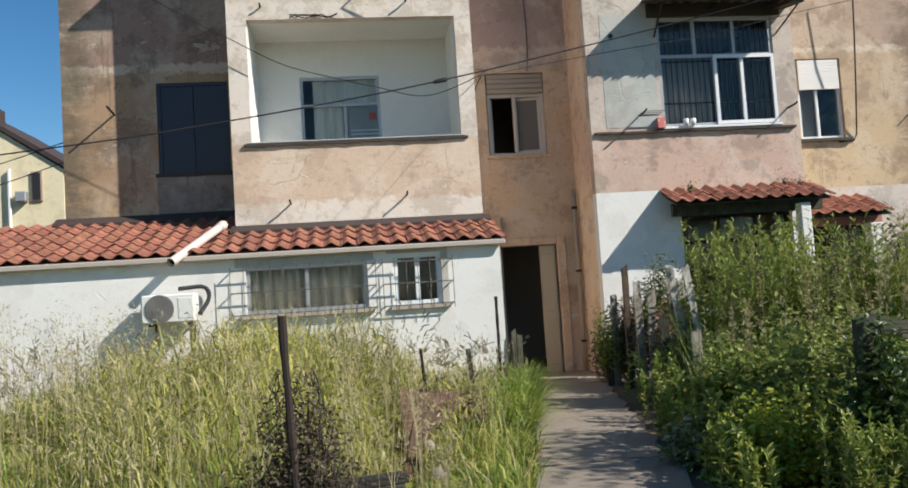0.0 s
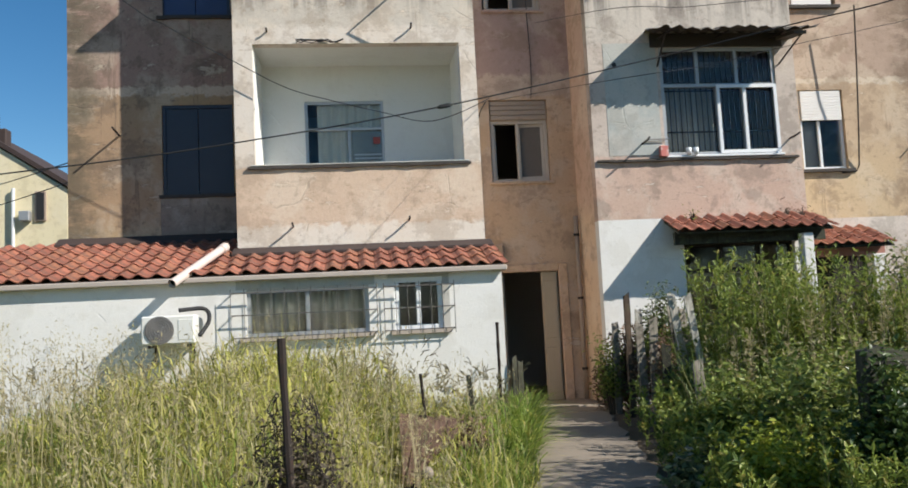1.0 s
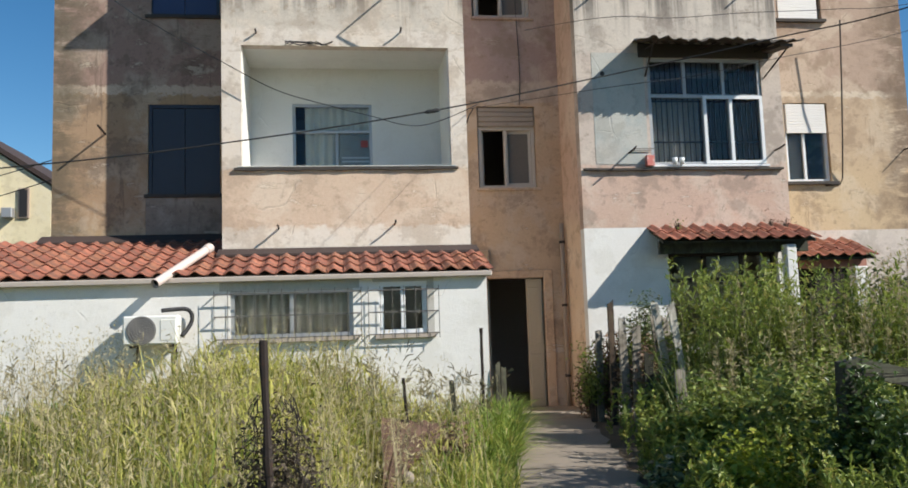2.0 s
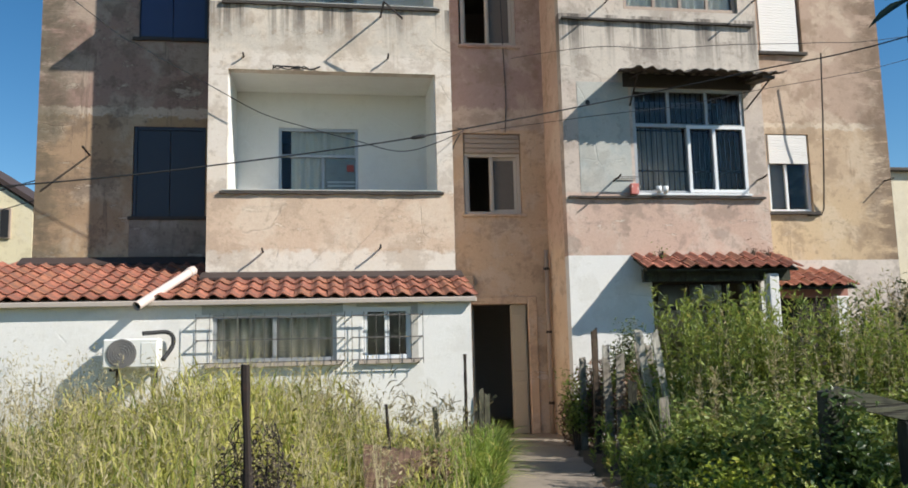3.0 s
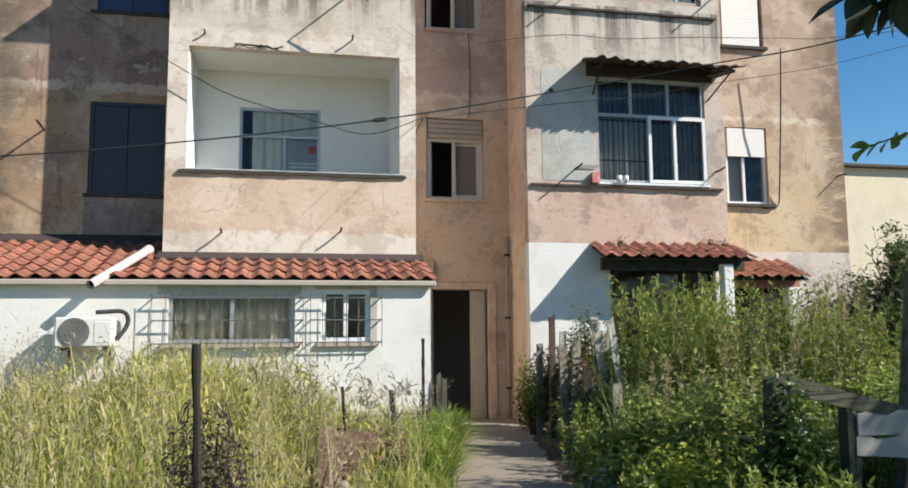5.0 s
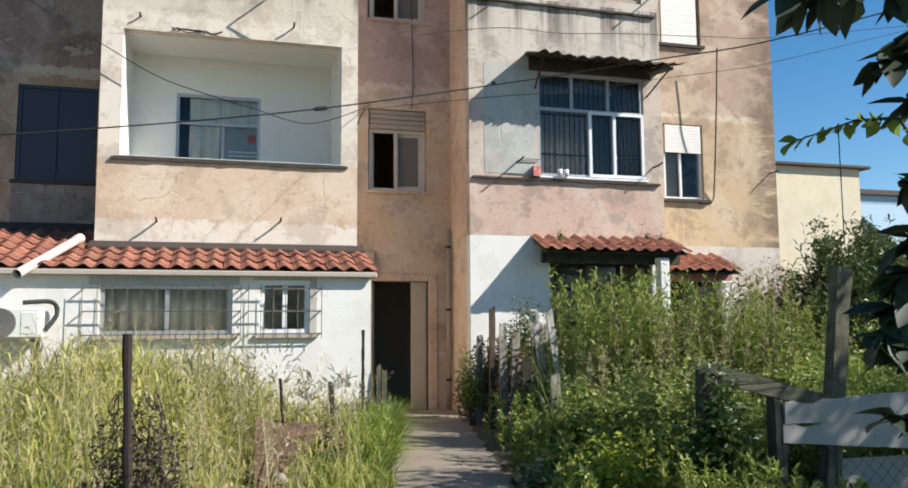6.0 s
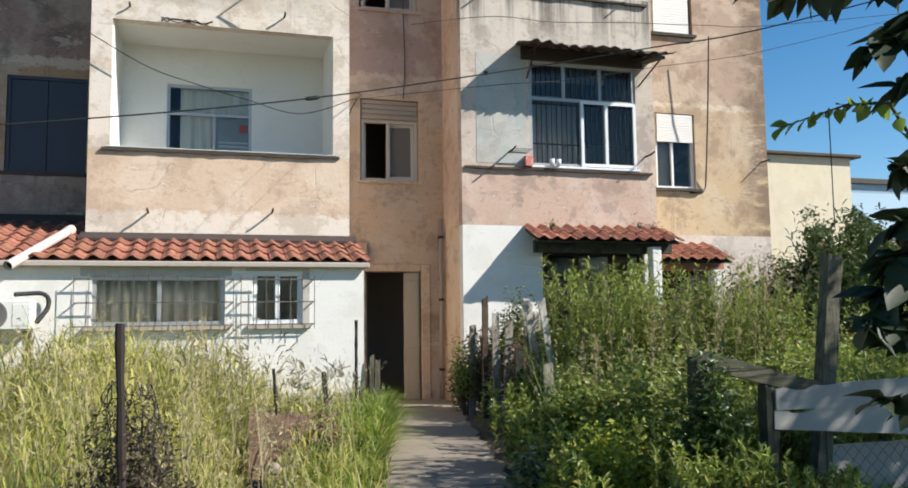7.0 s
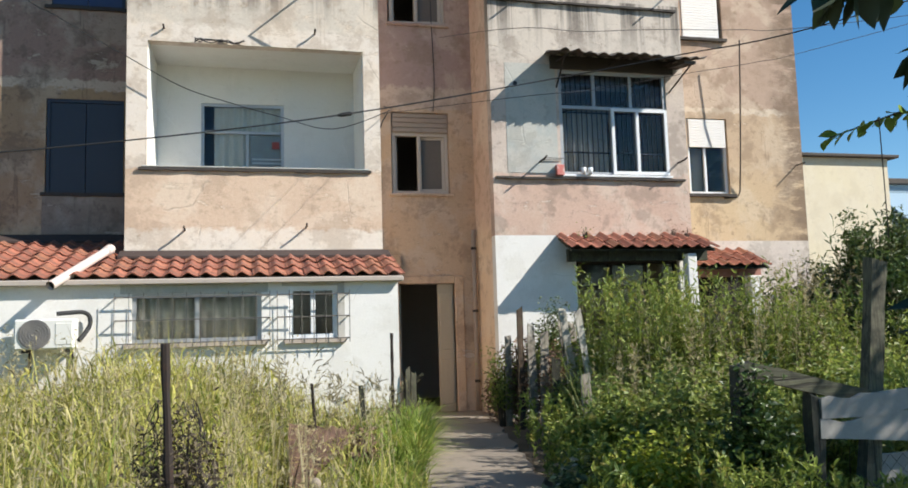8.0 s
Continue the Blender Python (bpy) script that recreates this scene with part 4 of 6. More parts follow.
def make_small_fixtures():
    a = thing("meter_box", "small beige electric box on the stair wall", "electric box")
    part("case", boxes((1.16, 1.36, YM - 0.1, YM, 2.28, 2.50), bevel=0.012), STAIR, a)
    part("lid", boxes((1.175, 1.345, YM - 0.108, YM - 0.1, 2.295, 2.485), bevel=0.004), STAIR, a)
    a = thing("downpipe", "rusty brown downpipe beside the entrance", "pipe")
    bm = bmesh.new()
    tube(bm, [(2.54, 13.2, 0), (2.54, 13.2, 1.2), (2.545, 13.2, 2.9)], 0.035, 12)
    part("pipe", bm, WOOD_FRAME, a, smooth=True)
    for z in (0.5, 1.6, 2.6):
        bm = bmesh.new()
        tube(bm, [(2.542, 13.2, z - 0.02), (2.542, 13.2, z + 0.02)], 0.047, 12)
        part("clamp", bm, IRON, a)
    a = thing("wall_pipe", "black iron pipe running down the ochre wall", "pipe")
    bm = bmesh.new()
    tube(bm, [(7.47, 12.94, 6.25), (7.45, 13.0, 5.2), (7.46, 13.12, 4.2), (7.50, 13.26, 3.6), (7.46, 13.286, 3.5), (7.2, 13.286, 3.48)], 0.013, 8)
    part("pipe", bm, IRON, a)
    # things on the window ledge
    a = thing("carton", "small red and white carton on the window ledge", "box")
    part("box", boxes((3.62, 3.74, 12.16, 12.24, 3.62, 3.78), bevel=0.004), painted("red_white_card", (0.55, 0.16, 0.13), (0.75, 0.72, 0.66), 0.8, 0.6, scale=16), a)
    for x in (4.06, 4.17):
        a = thing("cup", "small white plastic cup on the window ledge", "cup", "cups on the ledge")
        bm = bmesh.new()
        tube(bm, [(x, 12.17, 3.64), (x, 12.17, 3.74)], [0.032, 0.042], 14)
        part("body", bm, WHITE_FRAME, a, smooth=True)
    a = thing("wall_hole", "dark vent pipe end in the pale wall", "vent")
    bm = bmesh.new()
    tube(bm, [(3.02, YB - 0.02, 5.05), (3.02, YB + 0.02, 5.05)], 0.035, 12)
    part("ring", bm, BLACK, a)
    a = thing("shelf_rack", "small iron rack beside the closed balcony window", "rack")
    part("rail", boxes((3.4, 3.72, 12.1, 12.112, 3.86, 3.872), (3.4, 3.72, 12.22, 12.232, 3.86, 3.872), (3.4, 3.412, 12.1, 12.25, 3.86, 3.872)), GRILLE, a)
    a = thing("sticker", "faded red sticker on the balcony window pane", "sticker")
    part("sheet", boxes((-0.60, -0.49, YM + 0.024, YM + 0.028, 4.17, 4.28)), painted("faded_red_paper", (0.30, 0.06, 0.05), (0.4, 0.25, 0.22), 0.3, 0.7), a)


make_air_conditioner()
make_drain_pipe()
make_rods()
make_cables()
make_small_fixtures()

# ---- neighbouring houses ----
YELLOW = plaster("yellow_house_plaster", (0.76, 0.67, 0.44), (0.73, 0.64, 0.43), (0.76, 0.68, 0.5), (0.4, 0.32, 0.18), 0.25, 0.15, seed=31.0)
CREAM = plaster("cream_house_plaster", (0.70, 0.62, 0.44), (0.68, 0.60, 0.44), (0.74, 0.68, 0.54), (0.5, 0.42, 0.3), 0.15, 0.1, seed=37.0)
PALE_BLUE = painted("pale_blue_sheet", (0.27, 0.38, 0.46), (0.2, 0.27, 0.32), 0.3, 0.5)


def make_neighbours():
    h = thing("neighbour_house", "yellow rendered house with a dark tiled gable roof", "house")
    bm = bmesh.new()
    outline = [(-17, 0), (-9.45, 0), (-9.45, 5.85), (-13.2, 8.4), (-17, 5.85)]
    f = [bm.verts.new((x, 26, z)) for x, z in outline]
    r = [bm.verts.new((x, 34, z)) for x, z in outline]
    bm.faces.new(f)
    bm.faces.new(r[::-1])
    for i in range(5):
        bm.faces.new((f[i], r[i], r[(i + 1) % 5], f[(i + 1) % 5]))
    bmesh.ops.recalc_face_normals(bm, faces=bm.faces)
    part("wall", bm, YELLOW, h)
    part("wall", boxes((-9.45, -5.8, 27.2, 33, 0, 5.5)), YELLOW, h, "lower yellow wing")
    for s in (1, -1):
        bm = bmesh.new()
        for y in (25.92, 34.3):
            for dz in (0.0, 0.16):
                bm.verts.new((-13.2, y, 8.42 + dz))
                bm.verts.new((-13.2 + s * 4.15, y, 5.66 + dz))
        bm.verts.ensure_lookup_table()
        v = bm.verts
        for q in ((0, 1, 3, 2), (4, 6, 7, 5), (0, 4, 5, 1), (2, 3, 7, 6), (0, 2, 6, 4), (1, 5, 7, 3)):
            bm.faces.new([v[i] for i in q])
        bmesh.ops.recalc_face_normals(bm, faces=bm.faces)
        part("roof", bm, FLASHING, h)
    part("roof", boxes((-9.4, -5.6, 27.0, 33.2, 5.5, 5.66), bevel=0.02), FLASHING, h)
    for x, z in ((-10.2, 5.35), (-12.0, 5.35), (-14.5, 5.35), (-10.2, 2.4)):
        w = part("window", boxes((x - 0.16, x + 0.16, 25.94, 26.0, z - 0.45, z + 0.45), bevel=0.01), WOOD_FRAME, h)
        part("pane", boxes((x - 0.11, x + 0.11, 25.92, 25.938, z - 0.4, z + 0.4)), BLACK, w)
    bm = bmesh.new()
    tube(bm, [(-10.95, 25.9, 0), (-10.95, 25.9, 5.9)], 0.05, 8)
    part("downpipe", bm, WHITE_FRAME, h)
    part("vent_box", boxes((-10.75, -10.45, 25.75, 25.99, 4.9, 5.2), bevel=0.02), GREY_FRAME, h)
    part("chimney", boxes((-11.75, -11.35, 26.4, 26.8, 6.9, 7.85), bevel=0.03), FLASHING, h)
    tank = thing("water_tank", "white water tank on a dark stand on the roof", "water tank")
    bm = bmesh.new()
    tube(bm, [(-12.05, 26.9, 8.42), (-12.05, 26.9, 8.47), (-12.05, 26.9, 9.02), (-12.05, 26.9, 9.09)], [0.2, 0.26, 0.26, 0.1], 16)
    part("barrel", bm, WHITE_FRAME, tank, smooth=True)
    for dx in (-0.2, 0.2):
        for dy in (-0.2, 0.2):
            part("leg", boxes((-12.07 + dx, -12.03 + dx, 26.88 + dy, 26.92 + dy, 7.3, 8.43)), IRON, tank)
    h = thing("neighbour_house", "plain cream rendered house with a thin sheet roof", "house")
    part("wall", boxes((17.1, 20.6, 24, 33, 0, 6.75)), CREAM, h)
    part("roof", boxes((16.9, 20.95, 23.8, 33.2, 6.75, 6.86), bevel=0.02), CONCRETE, h)
    h = thing("neighbour_house", "grey rendered block with a pale blue sheet roof", "house")
    part("wall", boxes((25.2, 33, 30, 38, 0, 7.0)), PALE_BLUE, h)
    part("roof", boxes((25.0, 33.2, 29.8, 38.2, 7.0, 7.25), bevel=0.03), CONCRETE, h)
    part("lean_to_roof", slope_slab(bmesh.new(), 25.3, 32, 27.0, 4.3, 29.9, 6.6, 0.1), PALE_BLUE, h)
    part("lean_to_wall", boxes((25.4, 31.9, 27.2, 27.4, 0, 4.2)), CREAM, h)


make_neighbours()

# ---- plants ----
RNG = np.random.default_rng(12)
DRY_GRASS = leafy("dry_grass_blade", (0.10, 0.128, 0.022), (0.63, 0.59, 0.15), (0.52, 0.44, 0.24), 0.24, 0.4, 0.6)
GREEN_GRASS = leafy("green_grass_blade", (0.06, 0.115, 0.02), (0.33, 0.43, 0.075), (0.36, 0.32, 0.12), 0.1, 0.4, 0.55)
PALE_GRASS = leafy("pale_green_blade", (0.12, 0.18, 0.035), (0.42, 0.50, 0.17), (0.45, 0.42, 0.2), 0.15, 0.4, 0.5)
REED = leafy("dry_reed_blade", (0.13, 0.115, 0.07), (0.33, 0.29, 0.18), through_light=0.3, rough=0.7)
OAT = leafy("oat_seed_head", (0.34, 0.29, 0.15), (0.52, 0.45, 0.26), through_light=0.35, rough=0.7)
BRAMBLE = leafy("bramble_leaf", (0.06, 0.095, 0.02), (0.345, 0.40, 0.085), (0.30, 0.28, 0.10), 0.1, 0.38, 0.55)
BRIGHT_LEAF = leafy("bright_weed_leaf", (0.08, 0.13, 0.022), (0.385, 0.45, 0.095), (0.42, 0.37, 0.1), 0.09, 0.35, 0.5)
# almost black leaf: the backlit, shaded look is put into the colour
NEAR_LEAF = leafy("shade_dark_leaf", (0.016, 0.032, 0.012), (0.035, 0.06, 0.018), through_light=0.18, rough=0.6)
YOUNG_LEAF = leafy("young_tree_leaf", (0.12, 0.2, 0.03), (0.34, 0.46, 0.09), through_light=0.6, rough=0.4)
DEAD_LEAF = leafy("dead_leaf", (0.055, 0.042, 0.026), (0.13, 0.10, 0.065), through_light=0.15, rough=0.8)
DRY_LEAF = leafy("dried_brown_leaf", (0.14, 0.085, 0.05), (0.29, 0.19, 0.125), through_light=0.2, rough=0.8)
SILVER_LEAF = leafy("grey_green_leaf", (0.055, 0.08, 0.03), (0.28, 0.33, 0.15), (0.38, 0.36, 0.24), 0.13, 0.3, 0.6)
LAUREL_LEAF = leafy("laurel_leaf", (0.022, 0.045, 0.012), (0.10, 0.155, 0.035), through_light=0.3, rough=0.35)
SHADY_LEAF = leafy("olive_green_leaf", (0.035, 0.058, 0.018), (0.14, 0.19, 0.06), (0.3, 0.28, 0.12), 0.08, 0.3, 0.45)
YELLOW_LEAF = leafy("yellow_green_leaf", (0.15, 0.215, 0.02), (0.43, 0.47, 0.06), (0.52, 0.46, 0.08), 0.1, 0.4, 0.45)
STEM = painted("weed_stem", (0.13, 0.12, 0.05), (0.08, 0.06, 0.03), 0.5, 0.8)
TWIG = painted("thin_bark", (0.06, 0.048, 0.035), (0.1, 0.085, 0.06), 0.5, 0.9)


def mesh_from(name, verts, faces, material):
    me = bpy.data.meshes.new(name)
    me.from_pydata(verts, [], faces)
    me.materials.append(material)
    return me


def blades(x, y, z, h, width, bend, azimuth):
    """Curved grass blades, one row of arrays for each; returns verts and faces."""
    n = len(x)
    s = np.array([0.0, 0.4, 0.75, 1.0])
    dx, dy = np.cos(azimuth), np.sin(azimuth)
    sx, sy = -dy, dx
    px = x[:, None] + dx[:, None] * (bend * h)[:, None] * s ** 2
    py = y[:, None] + dy[:, None] * (bend * h)[:, None] * s ** 2
    pz = z[:, None] + h[:, None] * (s - 0.45 * np.clip(bend, 0, 1.2)[:, None] * s ** 3)
    w = width[:, None] * np.array([0.7, 1.0, 0.7])
    v = np.zeros((n, 7, 3))
    for k in range(3):
        for j, sign in ((0, 1), (1, -1)):
            v[:, 2 * k + j, 0] = px[:, k] + sign * sx * w[:, k]
            v[:, 2 * k + j, 1] = py[:, k] + sign * sy * w[:, k]
            v[:, 2 * k + j, 2] = pz[:, k]
    v[:, 6] = np.stack([px[:, 3], py[:, 3], pz[:, 3]], 1)
    base = (np.arange(n) * 7)[:, None]
    quads = np.concatenate([base + np.array([0, 1, 3, 2]), base + np.array([2, 3, 5, 4])])
    tris = base + np.array([4, 5, 6])
    return v.reshape(-1, 3), [tuple(q) for q in quads.tolist()] + [tuple(q) for q in tris.tolist()]


def leaves(c, d, up, length, width):
    """Folded leaves at points c, along d: six verts and two quads each."""
    d = d / np.linalg.norm(d, axis=1)[:, None]
    s = np.cross(d, up)
    s /= np.linalg.norm(s, axis=1)[:, None] + 1e-9
    nrm = np.cross(s, d)
    L, W = length[:, None], width[:, None]
    v = np.stack([c, c + d * L * 0.35 + s * W + nrm * W * 0.35, c + d * L * 0.75 + s * W * 0.7 + nrm * W * 0.2,
                  c + d * L - nrm * L * 0.1, c + d * L * 0.75 - s * W * 0.7 + nrm * W * 0.2, c + d * L * 0.35 - s * W + nrm * W * 0.35], 1)
    base = (np.arange(len(c)) * 6)[:, None]
    quads = np.concatenate([base + np.array([0, 1, 2, 3]), base + np.array([0, 3, 4, 5])])
    return v.reshape(-1, 3), [tuple(q) for q in quads.tolist()]


def path_left(y):
    return 2.0 + (y - 12.3) * 0.215 - 0.5


def grass_height(x, y):
    """How tall the weeds grow: full in the old garden, low near the end of the annex and the path; tufts stand higher."""
    f = np.clip((-0.35 - x + 0.15 * (y - 8)) / 0.9, 0.0, 1.0)
    tuft = np.array([noise.noise((a * 1.6, b * 1.6, 7.7)) for a, b in zip(x, y)])
    side = np.clip((x + 0.95 + 0.36 * (y - 0.7)) / (0.12 * (y - 0.7)), 0.0, 1.0)
    clump = 0.12 * np.exp(-((x + 3.6) / 0.6) ** 2) * np.clip((y - 8.0) / 1.5, 0, 1)
    trodden = np.exp(-((x + 0.955 - 0.055 * (y - 0.73)) / 0.2) ** 2) * np.clip((y - 5.0) / 0.6, 0, 1) * np.clip((8.3 - y) / 0.4, 0, 1)
    return ((0.46 + 0.76 * f) * np.clip(1 + 0.8 * tuft, 0.4, 1.16) * (0.5 + 0.5 * side) + clump) * (1 - 0.78 * trodden)


def make_grass():
    def field(n, x0, x1, y0, y1):
        x, y = RNG.uniform(x0, x1, n), RNG.uniform(y0, y1, n)
        patch = np.array([noise.noise((a * 0.7, b * 0.7, 3.1)) for a, b in zip(x, y)])
        keep = (x < path_left(y) + 0.02) & (RNG.uniform(-0.9, 0.5, n) < patch + 0.15)
        return x[keep], y[keep], patch[keep]

    x, y, p = field(19000, -9, 0.9, 4.1, 11.15)
    n = len(x)
    h = grass_height(x, y) * RNG.uniform(0.55, 1.15, n) * (1 + 0.25 * p) * np.clip(0.35 + 0.1 * y, 0.7, 1.0)
    v, f = blades(x, y, np.full(n, -0.05), h, RNG.uniform(0.003, 0.010, n) * np.clip((y / 9) ** 1.5, 0.28, 1.0), RNG.uniform(0.15, 1.5, n), RNG.uniform(0, 6.28, n))
    # side leaves that leave the stalks higher up
    x, y, p = field(62000, -9, 0.9, 4.1, 11.15)
    dry = RNG.uniform(0, 1, len(x)) < np.clip((path_left(y) - x - 0.1) / 0.9, 0.15, 1.0) * np.where(x < -2.2 - 0.25 * (y - 4), 0.55, 1.0)
    x, y, p = x[dry], y[dry], p[dry]
    n = len(x)
    top = grass_height(x, y) * (1 + 0.25 * p) * np.clip(0.35 + 0.1 * y, 0.7, 1.0)
    some = RNG.uniform(0, 1, n) < np.clip((y - 4.2) / 2.0, 0.35, 1.0)
    x, y, top = x[some], y[some], top[some]
    n = len(x)
    z = top * RNG.uniform(0.0, 1.0, n) ** 1.5 * 0.75
    v2, f2 = blades(x, y, z, RNG.uniform(0.1, 0.3, n) * np.clip(top / 0.85, 0.3, 1.0), RNG.uniform(0.004, 0.0125, n) * np.clip((y / 9) ** 1.5, 0.28, 1.0), RNG.uniform(0.5, 1.7, n), RNG.uniform(0, 6.28, n))
    f += [tuple(q + len(v) for q in face) for face in f2]
    v = np.concatenate([v, v2])
    tagged(new("tall_dry_grass", mesh_from("tall_dry_grass", v, f, DRY_GRASS)), "tall yellowing wild grass filling the old garden", "grass", kind="stuff")
    x, y, p = field(26000, -9, 0.9, 4.1, 11.15)
    fresh = RNG.uniform(0, 1, len(x)) < np.where(x < -4.2, 0.95, np.where(x > -0.2, 1.0, 0.5))
    x, y, p = x[fresh], y[fresh], p[fresh]
    n = len(x)
    lush = np.where(x < -2.2 - 0.25 * (y - 4), 1.0, 0.5)
    h = grass_height(x, y) * RNG.uniform(0.3, 0.8, n)
    v, f = blades(x, y, -0.05 + RNG.uniform(0, 0.55, n) * lush * grass_height(x, y) * 0.9, h, RNG.uniform(0.004, 0.011, n) * np.clip((y / 9) ** 1.5, 0.28, 1.0), RNG.uniform(0.2, 1.1, n), RNG.uniform(0, 6.28, n))
    tagged(new("green_grass", mesh_from("green_grass", v, f, GREEN_GRASS)), "fresh green grass growing between dry stalks", "grass", kind="stuff")
    # lush fringe beside the path
    y = RNG.uniform(5.5, 11.4, 9000)
    x = path_left(y) - np.abs(RNG.normal(0, 0.34, 9000)) - np.clip(0.16 - 0.04 * (y - 5.5), 0.0, 0.16)
    n = len(x)
    tall = np.clip((y - 7.2) / 2.2, 0.0, 1.0)
    v, f = blades(x, y, np.full(n, -0.05), RNG.uniform(0.5, 1.2, n) * (0.2 + 0.36 * tall), RNG.uniform(0.004, 0.009, n), RNG.uniform(0.3, 1.2, n), RNG.uniform(0, 6.28, n))
    tagged(new("path_side_grass", mesh_from("path_side_grass", v, f, GREEN_GRASS)), "lush green grass along the path edge", "grass", kind="stuff")
    # long pale-green grass grown up through the brambles
    n = 5200
    x, y = RNG.uniform(1.9, 7.2, n), RNG.uniform(6.2, 9.6, n)
    keep = x > path_middle(y) + 1.15
    x, y = x[keep], y[keep]
    n = len(x)
    h = RNG.uniform(0.55, 1.0, n) * np.clip(0.55 + 0.28 * (y - 6.2), 0.6, 1.5)
    v, f = blades(x, y, np.full(n, -0.05), h, RNG.uniform(0.003, 0.0065, n), RNG.uniform(0.05, 0.55, n), RNG.uniform(0, 6.28, n))
    tagged(new("bramble_grass", mesh_from("bramble_grass", v, f, PALE_GRASS)), "long pale green grass growing through the brambles", "grass", kind="stuff")
    # dry reedy stalks with long brown heads in front of the annex wall
    n = 260
    x, y = RNG.uniform(-5.6, 0.95, n), RNG.uniform(9.0, 11.05, n)
    keep = (x < path_left(y) - 0.1)
    x, y = x[keep], y[keep]
    n = len(x)
    h = RNG.uniform(0.75, 1.3, n) * np.where(x > -0.4, 0.8, 1.0)
    bend, az = RNG.uniform(0.05, 0.4, n), RNG.uniform(0, 6.28, n)
    v, f = blades(x, y, np.full(n, -0.05), h, np.full(n, 0.0035), bend, az)
    k = 5
    s = RNG.uniform(0.8, 1.0, (n, k))
    b, hh = bend[:, None], h[:, None]
    c = np.stack([x[:, None] + np.cos(az)[:, None] * b * hh * s ** 2, y[:, None] + np.sin(az)[:, None] * b * hh * s ** 2,
                  -0.05 + hh * (s - 0.45 * b * s ** 3)], 2).reshape(-1, 3)
    d = np.repeat(np.stack([np.cos(az), np.sin(az), np.full(n, 0.9)], 1), k, 0) + RNG.normal(0, 0.45, c.shape)
    v2, f2 = leaves(c, d, RNG.normal(0, 1, c.shape), RNG.uniform(0.06, 0.14, len(c)), RNG.uniform(0.005, 0.009, len(c)))
    f += [tuple(q + len(v) for q in face) for face in f2]
    tagged(new("dry_reed", mesh_from("dry_reed", np.concatenate([v, v2]), f, REED)), "dry brownish reedy stalks with drooping heads", "grass", kind="stuff")
    # short worn grass round the place where the path comes in
    n = 9000
    x, y = RNG.uniform(-7, 7, n), RNG.uniform(-6, 4.2, n)
    keep = np.abs(x - (2.0 + (y - 12.3) * 0.215)) > 0.62
    x, y = x[keep], y[keep]
    n = len(x)
    v, f = blades(x, y, np.full(n, -0.05), RNG.uniform(0.08, 0.24, n), RNG.uniform(0.004, 0.007, n), RNG.uniform(0.3, 1.0, n), RNG.uniform(0, 6.28, n))
    tagged(new("short_grass", mesh_from("short_grass", v, f, GREEN_GRASS)), "short patchy grass of the yard", "grass", kind="stuff")
    # wild oats: thin stalks with drooping spikelets
    n = 1900
    x, y = RNG.uniform(-8.5, 0.6, n), RNG.uniform(4.2, 11.1, n)
    keep = (x < path_left(y) - 0.15) & (RNG.uniform(0, 1, n) < np.where(x > -0.5, 0.45, np.where(x < -4.4, 0.5, 1.0)))
    x, y = x[keep], y[keep]
    n = len(x)
    h = RNG.uniform(0.95, 1.6, n) * np.where(x < -3.3, 1.08, 1.0) * np.where(x > -0.6, 0.72, 1.0) * np.where(y < 6, 0.85, 1.0)
    bend, az = RNG.uniform(0.05, 0.3, n), RNG.uniform(0, 6.28, n)
    v, f = blades(x, y, np.full(n, -0.05), h, np.full(n, 0.0022), bend, az)
    tagged(new("oat_stalks", mesh_from("oat_stalks", v, f, OAT)), "thin straw-coloured wild oat stalks", "grass", kind="stuff")
    k = 10
    s = RNG.uniform(0.68, 1.0, (n, k))
    b, hh = bend[:, None], h[:, None]
    cx = x[:, None] + np.cos(az)[:, None] * b * hh * s ** 2 + RNG.normal(0, 0.03, (n, k))
    cy = y[:, None] + np.sin(az)[:, None] * b * hh * s ** 2 + RNG.normal(0, 0.03, (n, k))
    cz = -0.05 + hh * (s - 0.45 * b * s ** 3)
    c = np.stack([cx, cy, cz], 2).reshape(-1, 3)
    d = RNG.normal(0, 0.6, c.shape)
    d[:, 2] -= 0.8
    m = len(c)
    v, f = leaves(c, d, RNG.normal(0, 1, c.shape), RNG.uniform(0.024, 0.05, m), RNG.uniform(0.003, 0.006, m))
    tagged(new("oat_spikelets", mesh_from("oat_spikelets", v, f, OAT)), "drooping pale oat seed heads", "grass", kind="stuff")


make_grass()


